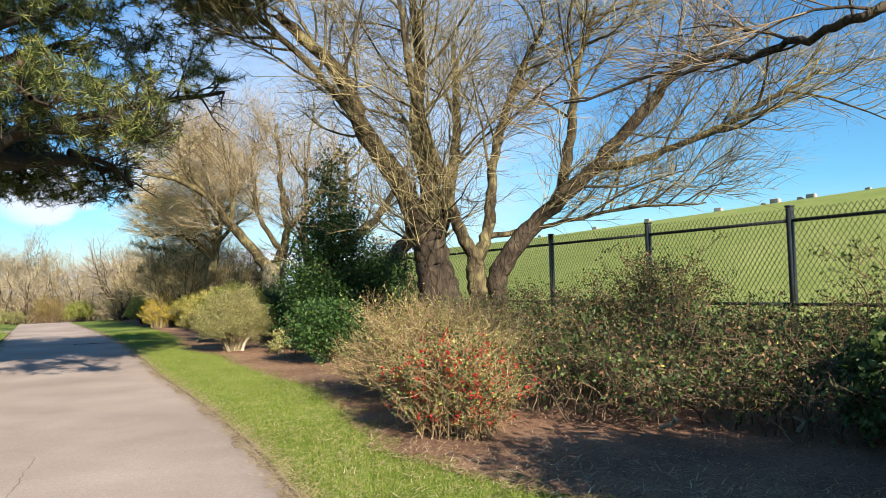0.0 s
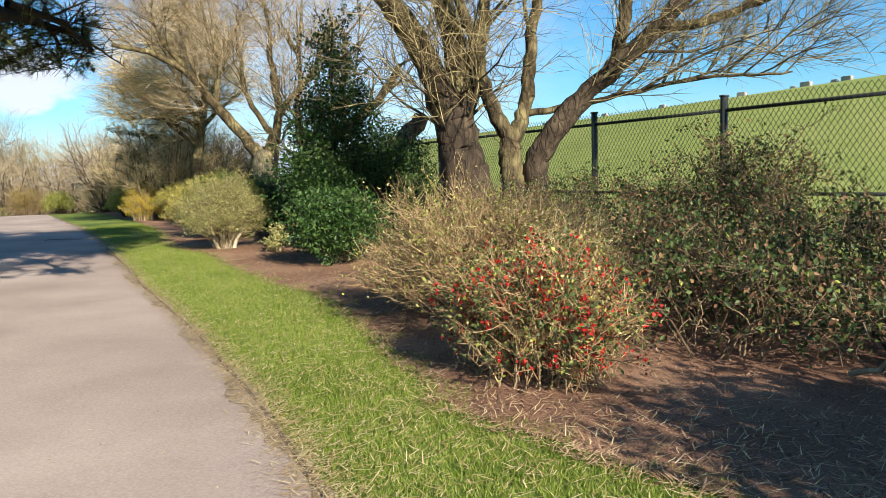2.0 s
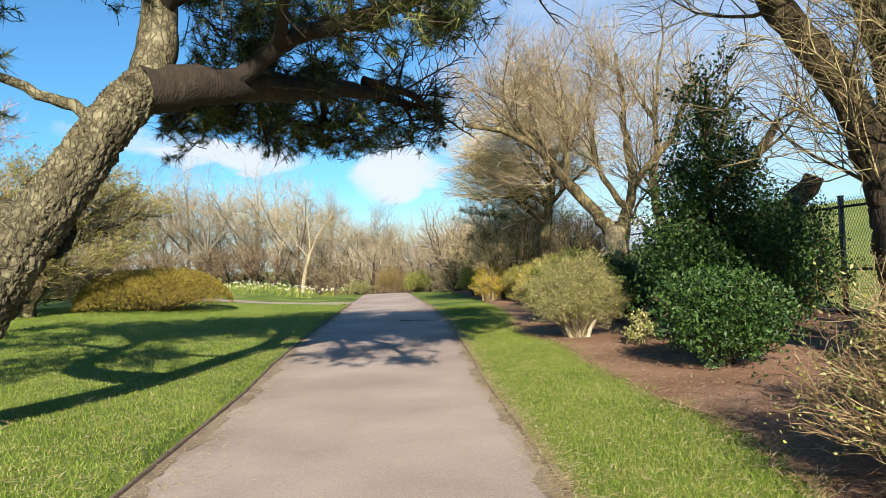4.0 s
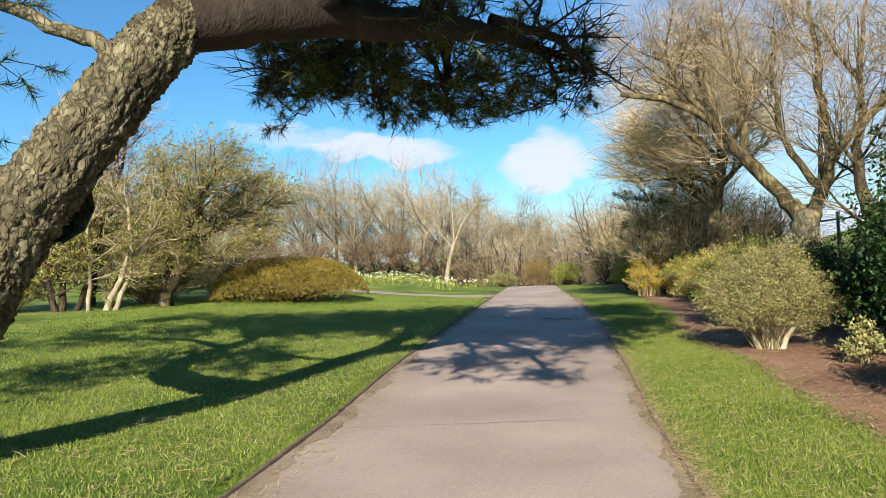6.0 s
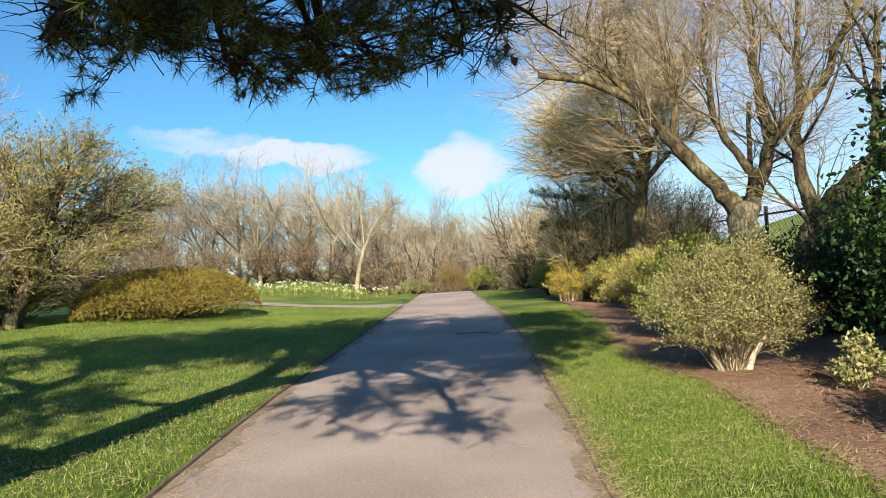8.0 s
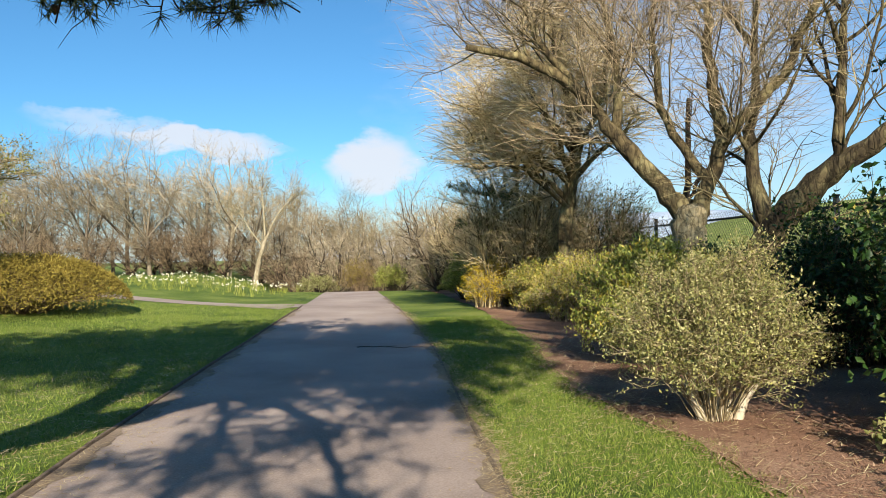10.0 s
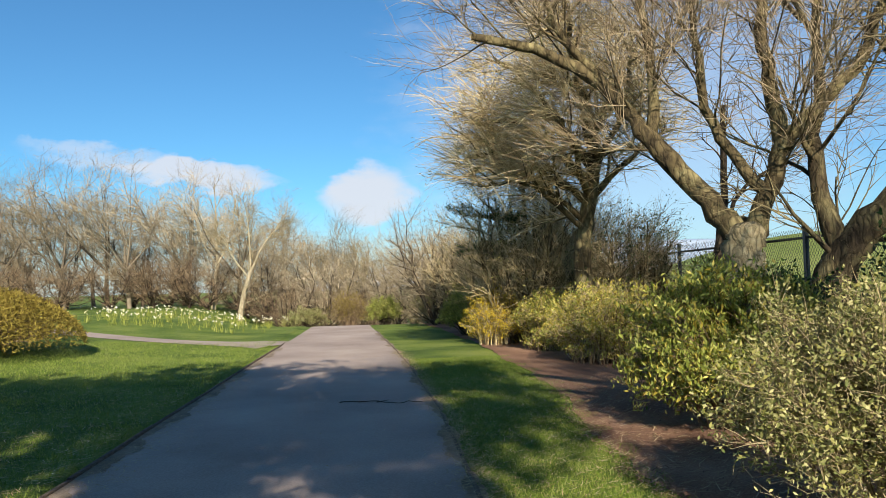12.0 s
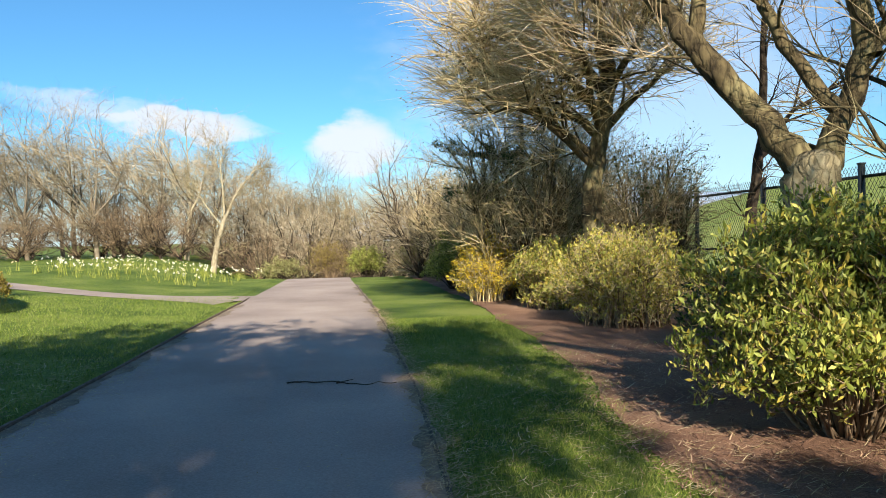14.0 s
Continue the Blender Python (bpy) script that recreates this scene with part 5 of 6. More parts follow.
shrub("dark_evergreen_bush", "tall dark evergreen bush around sawn stump", 8.1, 18.6, 1.2, 1.2, 2.7, 115, 90, (8, 6), (0.26, 0.14), [LV(15000, 0.07, 0.034, "leaf_holly")], "bark_dark", "twig_brown", low=0.15, base=0.5)
shrub("dark_evergreen_bush", "low dark evergreen bush under leaning tree", 6.4, 23.0, 0.9, 1.1, 1.6, 114, 70, (8, 6), (0.26, 0.14), [LV(11000, 0.07, 0.034, "leaf_holly")], "bark_dark", "twig_brown", low=0.15, base=0.5)
shrub("golden_hedge_bush", "clipped golden twiggy hedge bush", 5.75, 28.0, 1.3, 1.5, 1.5, 106, 240, (9, 6), (0.2, 0.12), [LV(15000, 0.055, 0.022, "leaf_yellow", "foliage", 0.9), LV(11000, 0.055, 0.022, "leaf_green", "young_foliage", 0.9)], "twig_brown", "twig_tan", low=0.12, flat=2, base=0.6)
shrub("golden_hedge_bush", "clipped yellow-green hedge bush beside lawn", 5.4, 30.9, 0.95, 1.2, 1.4, 107, 130, (9, 6), (0.18, 0.12), [LV(11000, 0.055, 0.024, "leaf_yellow"), LV(11000, 0.055, 0.024, "leaf_green", "young_foliage")], "twig_brown", "twig_tan", low=0.12, flat=2, base=0.6)
shrub("forsythia_bush", "yellow flowering forsythia bush in hedge row", 4.5, 33.0, 0.75, 0.9, 1.5, 108, 90, (8, 5), (0.22, 0.14), [LV(9000, 0.04, 0.02, "petal_yellow", "blossom"), LV(5000, 0.05, 0.02, "leaf_yellow")], "twig_tan", "twig_mid", low=0.12, base=0.5)
shrub("green_hedge_bush", "round yellow-green hedge bush at lawn edge", 4.45, 37.0, 1.0, 1.3, 1.55, 109, 100, (8, 6), (0.2, 0.12), [LV(20000, 0.06, 0.028, "leaf_green")], "bark_dark", "twig_brown", low=0.35)
mound = shrub("gold_mound_bush", "wide low golden-brown mounded bush on lawn", -7.3, 31.3, 2.5, 2.8, 1.25, 110, 260, (8, 5), (0.26, 0.14), [LV(14000, 0.07, 0.028, "leaf_gold")], "twig_brown", "twig_brown", r0=0.010, low=0.2, lift=0.12)
mound = mound[0] if isinstance(mound, tuple) else mound
rgm = np.random.default_rng(112)
am, qm = rgm.uniform(0, 6.283, 42000), np.sqrt(rgm.random(42000))
zm = 1.32 * (1 - qm ** 2.8) ** 0.55 * (0.9 + 0.06 * np.sin(5 * am + 3 * qm) + 0.1 * rgm.random(42000)) * rgm.uniform(0.86, 1.0, 42000) + 0.1
Vm, Fm = leaf_mesh(rgm, np.stack([2.55 * qm * np.cos(am), 2.85 * qm * np.sin(am), zm], -1), 0.075, 0.022, 0.35)
tagged(part("outer_foliage", mesh_of("mound_foliage", Vm, Fm), M["leaf_gold"], mound), kind="stuff")
shrub("brown_scrub_bush", "low dark brown scrub bush behind gold mound", -10.2, 33.4, 1.5, 2.2, 1.7, 111, 120, (8, 5), (0.3, 0.16), [LV(3000, 0.05, 0.03, "leaf_olive")], "bark_dark", "twig_brown", low=0.3)


def bramble(label, u, v, rx, ry, h, seed, leaf):
    """A tangle of arching canes that rise, bend over and come down again, with leaves green and dead."""
    r, rg = random.Random(seed), np.random.default_rng(seed)
    lines = []
    for k in range(95):
        a, q = r.uniform(0, 6.283), math.sqrt(r.random())
        b = Vector((rx * q * math.cos(a), ry * q * math.sin(a), -0.03))
        a2, reach = r.uniform(0, 6.283), r.uniform(0.25, 1.0)
        top = h * r.uniform(0.45, 1.0) * (1 - 0.35 * q * q)
        d = Vector((math.cos(a2), math.sin(a2), 0)) * reach
        fall = r.choice((0.95, 0.75, 0.4, 1.15))
        lines.append(smooth_line([tuple(b), tuple(b + d * 0.3 + UP * top * 0.75), tuple(b + d * 0.7 + UP * top), tuple(b + d * 1.1 + UP * top * fall)], 0.009 * r.uniform(0.6, 1.4), 0.004, 4, 0.02, rg))
    S = dict(n=[7, 4], start=[0.25, 0.1], angle=[(30, 85), (25, 75)], len=[0.38, 0.2], rad=[0.006, 0.0045], seg=[4, 2], wob=[0.35, 0.3], lift=[0.0, -0.02])
    build_tree("bramble_shrub", label, "shrub", spot(u, v), lines, S, seed, M["twig_brown"] if seed % 3 == 0 else M["twig_dark"], M["twig_dark"], 5, rough=0.0, twig_from=0, flat_from=1,
               leaf=[(4600, 0.05, 0.03, M[leaf], "foliage"), (260, 0.045, 0.028, M["leaf_green"], "young_foliage"), (1500, 0.05, 0.03, M["leaf_dead"], "dead_leaves")])


for k, (u, v, rx, ry, h, m, lb) in enumerate((
        (5.5, 10.2, 1.0, 1.1, 0.95, "leaf_dark", "straggly dark shrub below the fence"), (6.7, 8.6, 1.4, 1.2, 0.95, "leaf_dark", "tangled bramble shrub with brown stems"),
        (7.7, 10.6, 1.2, 1.3, 1.35, "leaf_dark", "leafy dark shrub against mesh fence"), (5.6, 6.7, 1.1, 1.0, 0.75, "leaf_dark", "low bramble with dead brown stems"),
        (8.2, 7.2, 1.2, 1.5, 1.15, "leaf_dark", "tangled dark bramble against fence"), (6.7, 4.8, 1.2, 1.2, 0.9, "leaf_dark", "dry bramble in shade"),
        (8.7, 4.2, 1.0, 1.4, 1.9, "leaf_dark", "tall leafy shrub growing into fence"), (7.6, 2.2, 1.3, 1.3, 1.6, "leaf_dark", "shaded leafy shrub by fence"),
        (9.0, 9.4, 0.5, 0.7, 1.9, "leaf_dark", "thin straggling shrub climbing the mesh"))):
    bramble(lb, u, v, rx, ry, h, 120 + k, m)

# shrubs beyond the fence bed, by the overhanging tree, that shade the mulch
# mostly out of view, added for the shade they cast
for k, (u, v, rx, ry, h) in enumerate(((4.1, 0.0, 0.95, 0.9, 3.3), (5.4, 0.4, 1.1, 1.0, 2.7), (4.6, 1.1, 0.9, 0.7, 2.5), (7.2, 0.3, 1.2, 1.1, 2.9), (6.3, 3.4, 0.8, 0.8, 1.1))):
    shrub("shade_shrub", "dense dark leafy shrub added to shade the fence bed", u, v, rx, ry, h, 140 + k, 60, (8, 5), (0.3, 0.16), [LV(9000, 0.085, 0.05, "leaf_dark")], "bark_dark", "twig_brown", low=0.3)
shrub("small_variegated_shrub", "small pale variegated shrub alone in mulch", 4.8, 16.7, 0.26, 0.26, 0.6, 150, 16, (5, 3), (0.25, 0.14), [LV(900, 0.05, 0.03, "leaf_silver")], "twig_tan", "twig_tan", r0=0.006)
shrub("rust_bush", "rust-brown low bush past the path end", 0.6, 50.0, 1.1, 1.0, 1.9, 152, 80, (8, 5), (0.25, 0.14), [LV(4000, 0.05, 0.03, "leaf_gold")], "twig_brown", "twig_brown", r0=0.01, low=0.3)
shrub("round_green_bush", "round green bush past the path end", 2.3, 48.6, 0.9, 0.9, 1.5, 153, 60, (8, 5), (0.22, 0.12), [LV(7000, 0.06, 0.035, "leaf_green")], "bark_dark", "twig_brown", low=0.3)
shrub("low_yellow_bush", "low yellow-green bush past the path end", -1.3, 50.6, 1.3, 0.8, 1.15, 154, 60, (8, 5), (0.22, 0.12), [LV(5000, 0.06, 0.035, "leaf_silver")], "bark_dark", "twig_brown", low=0.3)
shrub("grass_tuft", "pale ornamental grass tuft at lawn edge", 3.4, 46.5, 0.5, 0.5, 1.1, 155, 120, (2, 1), (0.3, 0.2), [], "straw", "straw", r0=0.006, low=0.4)
shrub("umbrella_shrub", "small flat-topped olive shrub on bare stem", 4.3, 44.2, 1.1, 1.0, 1.5, 156, 40, (8, 6), (0.25, 0.14), [LV(5000, 0.05, 0.03, "leaf_olive")], "bark_dark", "twig_brown", r0=0.02, low=0.75, flat=2)


shrub("foot_scrub_bush", "dark leafy scrub at the hawthorn foot", -11.8, 30.4, 1.2, 1.0, 1.3, 157, 70, (8, 5), (0.3, 0.16), [LV(5000, 0.06, 0.035, "leaf_olive")], "twig_brown", "twig_brown", low=0.2)
shrub("foot_scrub_bush", "green leafy scrub below the thorn trees", -14.6, 27.4, 1.6, 1.0, 1.6, 158, 70, (8, 5), (0.3, 0.16), [LV(7000, 0.06, 0.035, "leaf_green")], "twig_brown", "twig_brown", low=0.2)
shrub("foot_scrub_bush", "dark green hedge bush behind the thorn trees", -13.0, 33.0, 2.6, 1.2, 1.5, 159, 90, (8, 5), (0.25, 0.14), [LV(9000, 0.07, 0.04, "leaf_dark")], "twig_brown", "twig_brown", low=0.3)


def conifer():
    rg = np.random.default_rng(91)
    r = random.Random(91)
    e = thing("conifer_tree", "dark green conifer half hidden in the thicket", "tree", spot(5.6, 34.6))
    trunk = [smooth_line([(0, 0, -0.1), (0.1, 0, 2.4), (0.1, 0, 5.4)], 0.12, 0.03, 5, 0.02, rg)]
    out = {}
    limbs = [smooth_line([(0.08, 0, z), (0.5 * q * c, 0.5 * q * s2, z + 0.15), (q * c, q * s2, z + 0.25)], 0.035, 0.01, 4, 0.02, rg)
             for z, q, c, s2 in ((4.7, 1.9, -0.95, -0.3), (4.2, 1.7, -0.6, -0.8), (3.1, 1.9, -0.98, -0.2), (2.9, 1.5, -0.5, -0.86), (5.1, 1.2, -0.7, 0.2), (2.2, 1.6, -0.9, 0.1), (3.7, 1.3, 0.4, -0.9))]
    for ln in limbs:
        branch_out(r, ln, 0, dict(n=[9, 5], start=[0.25, 0.2], angle=[(40, 70), (30, 60)], len=[0.5, 0.25], rad=[0.008, 0.004], seg=[3, 2], wob=[0.15, 0.2], lift=[-0.02, -0.03]), out)
    V, F = tubes(trunk + limbs, 7)
    part("trunk", mesh_of("conifer_trunk", V, F, True), M["bark_dark"], e)
    V, F = tubes(out[0] + out[1], 3)
    tagged(part("twig_crown", mesh_of("conifer_twig_crown", V, F), M["twig_brown"], e), kind="stuff")
    V, F = leaf_mesh(rg, along(rg, out[1], 9000), 0.07, 0.02, -0.2)
    tagged(part("foliage", mesh_of("conifer_foliage", V, F), M["leaf_holly"], e), kind="stuff")


conifer()


def hill_blocks():
    first = None
    r = random.Random(92)
    for v, w in ((20.6, 0.5), (23.4, 0.9), (24.0, 0.6), (25.4, 1.0), (26.1, 0.5), (29.0, 0.9), (34.4, 0.8), (39.3, 0.8), (45.5, 0.7)):
        at = spot(32.6, v, rz=r.uniform(-8, 8), dz=-0.02)
        if first is None:
            bm = bmesh.new()
            bmesh.ops.create_cube(bm, size=1.0)
            bmesh.ops.scale(bm, vec=(0.6, 1.0, 0.5), verts=bm.verts)
            bmesh.ops.translate(bm, vec=(0, 0, 0.2), verts=bm.verts)
            bmesh.ops.bevel(bm, geom=bm.edges[:], offset=0.05, segments=2, affect="EDGES")
            me = bpy.data.meshes.new("stone_block")
            bm.to_mesh(me)
            me.materials.append(M["stone"])
            first = new("stone_block", me)
            tagged(first, "grey stone block on the grassy bank crest", "stone block", "blocks on the bank")
            first.matrix_world = at @ Matrix.Scale(w * 0.5, 4)
        else:
            copy_thing(first, at @ Matrix.Scale(w * 0.5 / 0.25, 4))


hill_blocks()


def distant_ridge():
    a = np.radians(np.linspace(-60, 34, 90))
    base = world(np.zeros(1), np.zeros(1), np.zeros(1))[0]
    R = 620.0
    h = 30 + 6 * np.sin(a * 3.1 + 1) + 3 * np.sin(a * 11) + 1.2 * np.sin(a * 31)
    h = h * np.clip((np.radians(34) - a) / 0.2, 0, 1)
    rows = []
    for k, f in ((0.0, -4.0), (30.0, 0.55), (70.0, 0.9), (120.0, 1.0), (260.0, 0.3)):
        rows.append(np.stack([-(R + k) * np.sin(a) + base[0], (R + k) * np.cos(a) + base[1], h * f if f > 0 else 0 * h + f], -1))
    P = np.stack(rows, 1)
    n = len(a)
    i = np.arange(n - 1)[:, None] * 5 + np.arange(4)
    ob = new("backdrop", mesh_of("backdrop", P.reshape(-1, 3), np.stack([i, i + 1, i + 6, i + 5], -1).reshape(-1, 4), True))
    # blue air haze is mixed into the hillside's base colour
    ob.data.materials.append(mat("haze_tinted_hillside", [(0.35, (0.30, 0.38, 0.50)), (0.65, (0.42, 0.49, 0.58))], 0.02, 1.0, spec=0.0))
    tagged(ob, "distant hill ridge tinted haze blue", "hill", kind="structure")


distant_ridge()


# ---- edging boards ----
def edging(name, label, u_of, v0, v1, lift, group):
    """Timber boards end to end along a path edge."""
    ln = 2.4
    e = thing(name, label, "edging", spot(0, 0, 0.0), kind="structure")
    r = random.Random(len(name))
    v = v0
    while v < v1:
        n = ln * r.uniform(0.8, 1.15)
        a, b = v + 0.006, v + n - 0.006
        ua, ub = float(u_of(a)), float(u_of(b))
        za, zb = float(ground_z(ua - 0.2, a)) * 0 + lift + r.uniform(-.006, .006), lift + r.uniform(-.006, .006)
        V, F = [], []
        m = 5
        for k in range(m + 1):
            f = k / m
            uu, vv, zz = ua + (ub - ua) * f + 0.004 * r.uniform(-1, 1), a + (b - a) * f, za + (zb - za) * f + 0.003 * r.uniform(-1, 1)
            V += [(uu - 0.016, vv, -0.08), (uu + 0.016, vv, -0.08), (uu + 0.016, vv, zz - 0.004), (uu + 0.011, vv, zz), (uu - 0.012, vv, zz), (uu - 0.016, vv, zz - 0.005)]
        for k in range(m):
            F += [(6 * k + j, 6 * k + (j + 1) % 6, 6 * k + 6 + (j + 1) % 6, 6 * k + 6 + j) for j in range(6)]
        me = mesh_of("edging_board", np.array(V), np.array(F))
        part("board", me, M["edging"], e)
        v += n


edging("edging_left", "weathered brown timber edging boards beside lawn", lambda v: path_left(v) - 0.03, -4, 34, 0.04, "")
edging("edging_right", "low worn timber edging boards under dry needles", lambda v: path_right(v) + 0.02, -4, 40, 0.022, "")


# ---- grass, litter and flowers ----
def blades(name, label, n, v_lo, v_hi, u_lo, u_hi, hgt, wid, seed, bias=1.0):
    rg = np.random.default_rng(seed)
    v = v_lo + (v_hi - v_lo) * rg.random(n) ** bias
    lo, hi = u_lo(v), u_hi(v)
    u = lo + (hi - lo) * rg.random(n)
    z = ground_z(u, v)
    C = np.stack([u, v, z], -1)
    a = rg.uniform(0, 6.283, n)
    h = hgt * rg.uniform(0.5, 1.3, n)
    ln = rg.uniform(0.2, 1.1, n) * h
    w = wid * rg.uniform(0.7, 1.3, n)
    b2 = rg.uniform(0, 6.283, n)
    side = np.stack([np.cos(b2), np.sin(b2), 0 * b2], -1) * w[:, None] * 0.5
    tip = C + np.stack([np.cos(a) * ln, np.sin(a) * ln, h], -1)
    P = np.stack([C - side, C + side, tip], 1).reshape(-1, 3)
    P = world(P[:, 0], P[:, 1], P[:, 2])
    ob = new(name, mesh_of(name, P, np.arange(len(P)).reshape(-1, 3)))
    ob.data.materials.append(M["blade"])
    tagged(ob, label, "grass", kind="stuff")


def strands(name, label, u, v, length, width, material, seed, lift=0.02, tilt=0.15, along_v=0.0):
    rg = np.random.default_rng(seed)
    n = len(u)
    z = ground_z(u, v) + lift * rg.uniform(0.6, 1.3, n)
    a = rg.uniform(0, 6.283, n)
    if along_v:
        a = np.where(rg.random(n) < along_v, rg.normal(0.25, 0.5, n), a)
    t = rg.normal(0, tilt, n)
    d = np.stack([np.cos(a) * np.cos(t), np.sin(a) * np.cos(t), np.abs(np.sin(t))], -1) * (length * rg.uniform(0.5, 1.4, n))[:, None]
    s = np.stack([-np.sin(a), np.cos(a), 0 * a], -1) * (width * rg.uniform(0.6, 1.4, n))[:, None] * 0.5
    C = np.stack([u, v, z], -1)
    bow = np.stack([-np.sin(a), np.cos(a), 0 * a], -1) * (length * rg.normal(0, 0.07, n))[:, None]
    P = np.stack([C - s, C + s, C + d * 0.5 + s + bow, C + d * 0.5 - s + bow, C + d], 1).reshape(-1, 3)
    P = world(P[:, 0], P[:, 1], P[:, 2])
    q = np.arange(n)[:, None] * 5
    ob = new(name, mesh_of(name, P, [q + [0, 1, 2, 3], q + [3, 2, 4]]))
    ob.data.materials.append(material)
    tagged(ob, label, "litter", kind="stuff")


blades("lawn_grass", "short bright green mown grass between path and bed", 200000, 1.0, 30, lambda v: path_right(v) + 0.03, lambda v: bed_left(v) + 0.12 + 0.1 * np.sin(7 * v), 0.032, 0.006, 201, 1.5)
blades("lawn_grass", "short green mown grass around the pine", 200000, 6, 36, lambda v: -3.5 - 0.28 * v + 1.2 * np.sin(9.1 * v), lambda v: path_left(v) - 0.05, 0.038, 0.0095, 202, 1.2)
verge_a, verge_b = wavy(0.05, 2.6, 5), wavy(0.05, 3.1, 6)
verge = new("verge", sheet("verge", np.linspace(0, 1, 5), np.arange(-6, 40, 0.06), 0.0165, (lambda v: path_right(v) - 0.06 + verge_a(v), lambda v: path_right(v) + 0.06 + 0.4 * verge_b(v))))
verge.data.materials.append(M["soil"])
tagged(verge, "strip of dry soil and grit along path edge", "verge", kind="structure")
verge = new("verge", sheet("verge", np.linspace(0, 1, 4), np.arange(-6, 34, 0.06), 0.0165, (lambda v: path_left(v) - 0.01, lambda v: path_left(v) + 0.12 + verge_b(v))))
verge.data.materials.append(M["soil"])
tagged(verge, "strip of dry soil beside timber edging", "verge", kind="structure")
rg2 = np.random.default_rng(203)
n = 15000
vv = 2 + 30 * rg2.random(n) ** 1.4
strands("dry_needles", "dry straw-coloured pine needles along path edge", path_right(vv) + rg2.normal(0.03, 0.09, n), vv, 0.075, 0.004, M["straw"], 204, 0.026, 0.12, 0.5)
n = 4000
vv = 5 + 24 * rg2.random(n) ** 1.2
strands("dry_needles", "scattered dry needles beside timber edging", path_left(vv) + np.abs(rg2.normal(0.0, 0.22, n)) + 0.02, vv, 0.09, 0.005, M["straw"], 205, 0.016, 0.08)
n = 10000
vv = 2.5 + 24 * rg2.random(n) ** 1.3
lo, hi = path_right(vv), bed_left(vv)
strands("lawn_straw", "pale dry straw lying on the lawn", lo + (hi - lo) * rg2.random(n), vv, 0.09, 0.004, M["straw"], 206, 0.04, 0.12, 0.4)
n = 9000
vv = 6 + 20 * rg2.random(n)
strands("lawn_straw", "pale dry straw lying on the lawn by the pine", -1.1 - 5.5 * rg2.random(n) ** 1.3, vv, 0.12, 0.006, M["straw"], 207, 0.045, 0.12, 0.4)
n = 45000
vv = 2 + 24 * rg2.random(n) ** 1.3
uu = bed_left(vv) - 0.12 + 4.2 * rg2.random(n) ** 1.25
strands("mulch_litter", "reddish brown bark strips and needles on the bed", uu, vv, 0.07, 0.007, M["chip"], 208, 0.02, 0.18)
n = 5000
strands("bed_straw", "dry straw needles strewn over the mulch", bed_left(vv[:n]) - 0.1 + 1.6 * rg2.random(n) ** 1.3, vv[:n], 0.12, 0.005, M["straw"], 209, 0.03, 0.15, 0.4)
n = 900
vv = 3 + 22 * rg2.random(n)
strands("path_litter", "specks of grit and needles on the path", path_left(vv) + (path_right(vv) - path_left(vv)) * rg2.random(n), vv, 0.035, 0.006, M["straw"], 210, 0.016, 0.05)


def daffodils():
    rg = np.random.default_rng(211)
    n = 170
    t = rg.random(n)
    u = -2.2 - 7.0 * rg.random(n) + rg.normal(0, 0.4, n)
    v = 39.5 + 9.0 * rg.random(n) + 0.25 * np.abs(u)
    z = ground_z(u, v)
    C = np.stack([u, v, z], -1)
    k = 7
    B = np.repeat(C, k, 0) + rg.normal(0, 0.05, (n * k, 3)) * [1, 1, 0]
    a = rg.uniform(0, 6.283, n * k)
    h = rg.uniform(0.2, 0.38, n * k)
    s = np.stack([np.cos(a), np.sin(a), 0 * a], -1) * 0.009
    tip = B + np.stack([0.4 * h * np.cos(a + 1.5), 0.4 * h * np.sin(a + 1.5), h], -1)
    P = np.stack([B - s, B + s, tip], 1).reshape(-1, 3)
    e = thing("daffodils", "drift of pale daffodils on the lawn mound", "flowers", spot(0, 0, 0.0), kind="stuff")
    part("foliage", mesh_of("daffodil_foliage", P, np.arange(len(P)).reshape(-1, 3)), M["leaf_green"], e)
    H = np.repeat(C + np.stack([rg.normal(0, 0.05, n), rg.normal(0, 0.05, n), rg.uniform(0.28, 0.4, n)], -1), 5, 0)
    V, F = leaf_mesh(rg, H, 0.055, 0.04, 0.2, 0.012)
    part("blossom", mesh_of("daffodil_blossom", V, F), M["petal_pale"], e)


daffodils()


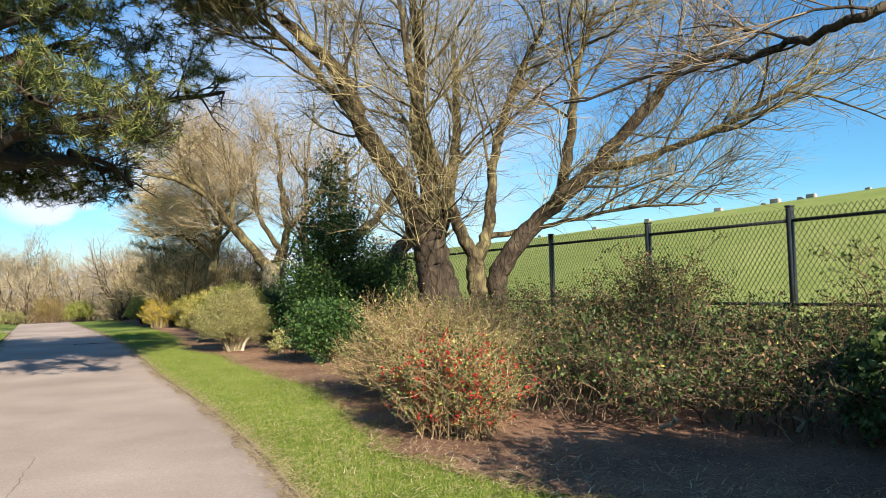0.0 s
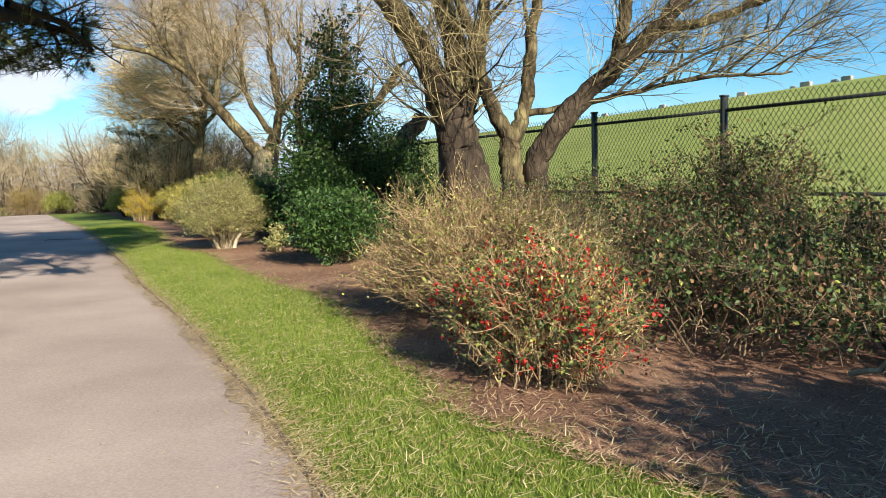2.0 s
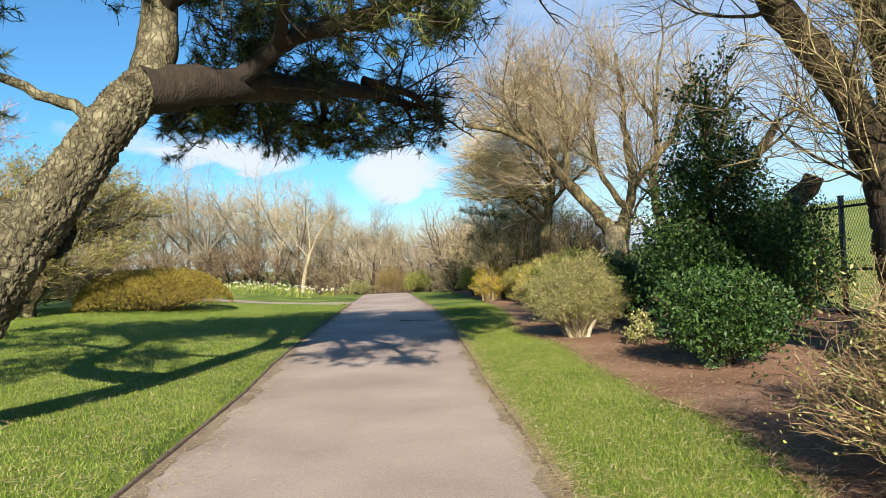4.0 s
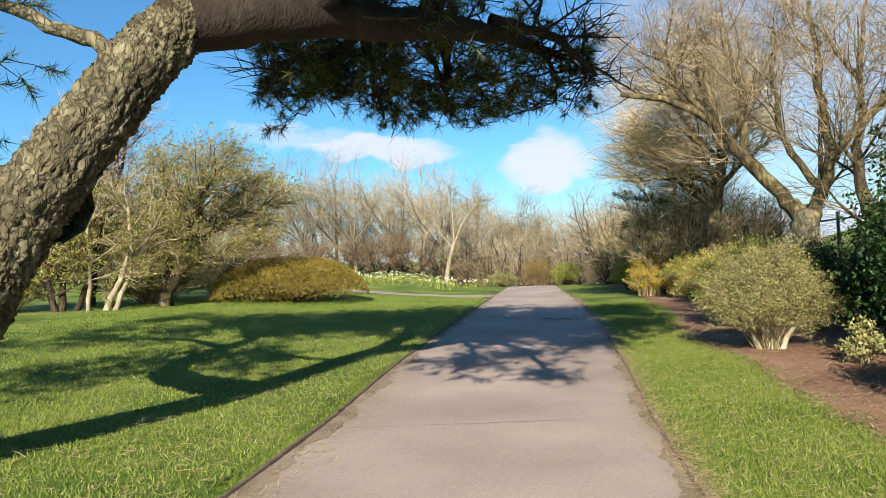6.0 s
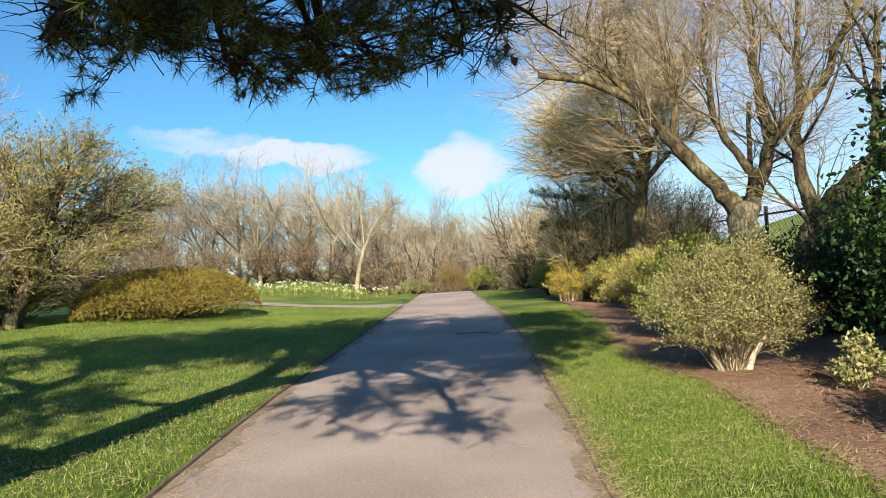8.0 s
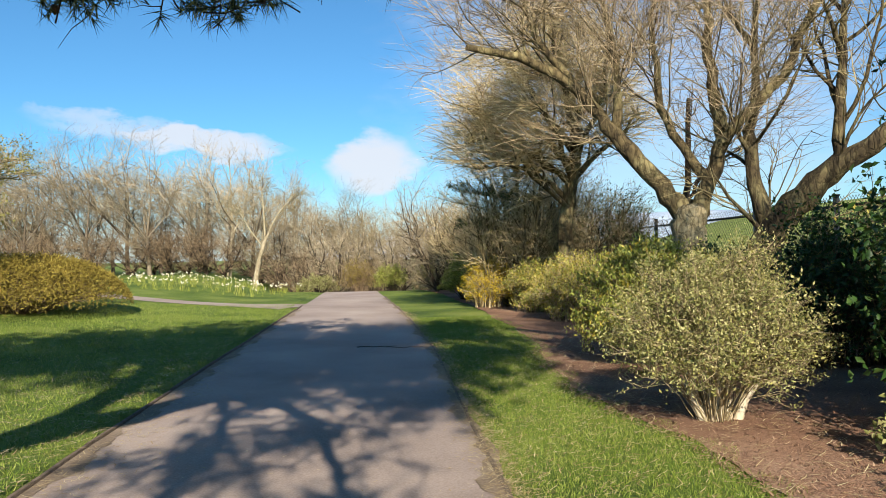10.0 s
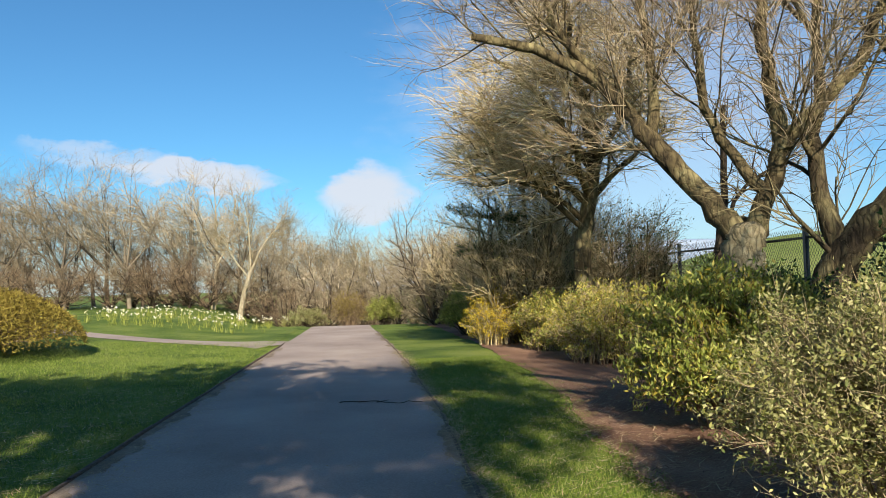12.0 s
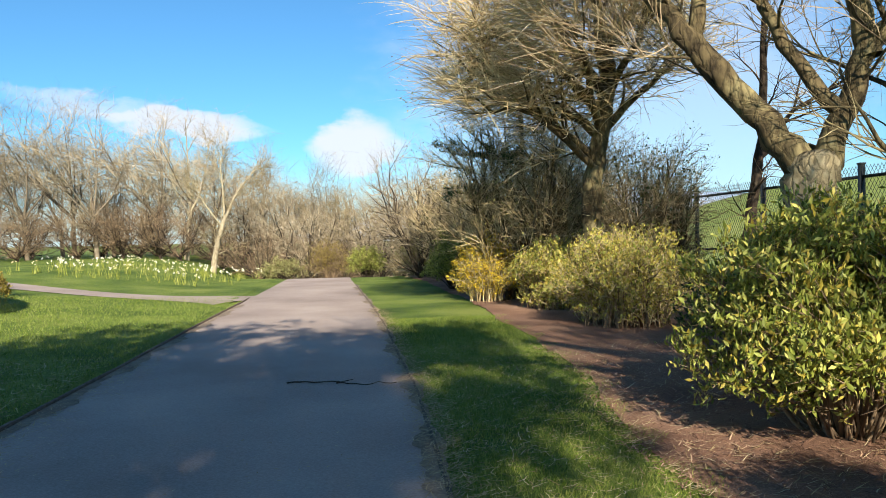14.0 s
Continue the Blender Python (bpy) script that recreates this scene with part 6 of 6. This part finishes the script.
def path_cracks():
    rg = np.random.default_rng(212)
    for u0, v0, du, dv in ((-0.2, 6.2, 0.15, 1.6), (-0.7, 13.4, 1.9, 0.15)):
        m = 18
        f = np.linspace(0, 1, m)
        u = u0 + du * f + np.cumsum(rg.normal(0, 0.012, m))
        v = v0 + dv * f + np.cumsum(rg.normal(0, 0.012, m))
        w = 0.002 + 0.003 * rg.random(m)
        d = np.stack([np.gradient(u), np.gradient(v)], -1)
        d /= np.linalg.norm(d, axis=1, keepdims=True)
        A = np.stack([u - d[:, 1] * w, v + d[:, 0] * w], -1)
        B = np.stack([u + d[:, 1] * w, v - d[:, 0] * w], -1)
        Q = np.stack([A, B], 1).reshape(-1, 2)
        i = np.arange(m - 1)[:, None] * 2
        ob = new("path_crack", mesh_of("path_crack", world(Q[:, 0], Q[:, 1], ground_z(Q[:, 0], Q[:, 1]) + 0.016), i + [0, 1, 3, 2]))
        ob.data.materials.append(M["crack"])
        tagged(ob, "thin dark crack in the asphalt", "crack", kind="structure")


path_cracks()


def dead_sticks():
    rg = np.random.default_rng(213)
    first = None
    for k in range(22):
        u, v = rg.uniform(4.6, 8.4), rg.uniform(4.5, 11.5)
        r0 = rg.uniform(0.01, 0.024)
        L0 = rg.uniform(0.4, 0.9)
        z0 = rg.uniform(0.02, 0.1)
        z1 = rg.uniform(0.05, 0.35)
        ln = smooth_line([(0, 0, z0), (L0 * 0.5, rg.normal(0, 0.08), z0 * 0.5 + z1 * 0.5 + 0.05), (L0, rg.normal(0, 0.1), z1)], r0, r0 * 0.5, 4, 0.01, rg)
        V, F = tubes([ln], 6, 0.06, k)
        ob = new("dead_branch", mesh_of("dead_branch", V, F, True))
        ob.data.materials.append(M["bark_pale"] if k % 3 else M["bark_dark"])
        ob.matrix_world = spot(u, v, rz=rg.uniform(0, 360))
        tagged(ob, "dry pale dead branch lying in brambles", "branch", "dead branches")


dead_sticks()


def fallen_twig():
    rg = np.random.default_rng(214)
    u, v, du, dv = 0.97, 24.25, 1.06, -0.25
    ln = smooth_line([(0, 0, 0.025), (du * 0.3, dv * 0.3 + 0.03, 0.03), (du * 0.7, dv * 0.7 - 0.03, 0.022), (du, dv, 0.03)], 0.008, 0.004, 5, 0.006, rg)
    V, F = tubes([ln, smooth_line([(du * 0.45, dv * 0.45, 0.025), (du * 0.6, dv * 0.5 + 0.14, 0.03)], 0.008, 0.003, 4)], 6)
    ob = new("fallen_twig", mesh_of("fallen_twig", V, F, True))
    ob.data.materials.append(M["bark_dark"])
    ob.matrix_world = spot(u, v, 0.0)
    tagged(ob, "thin dark fallen twig lying across the path", "twig")


fallen_twig()
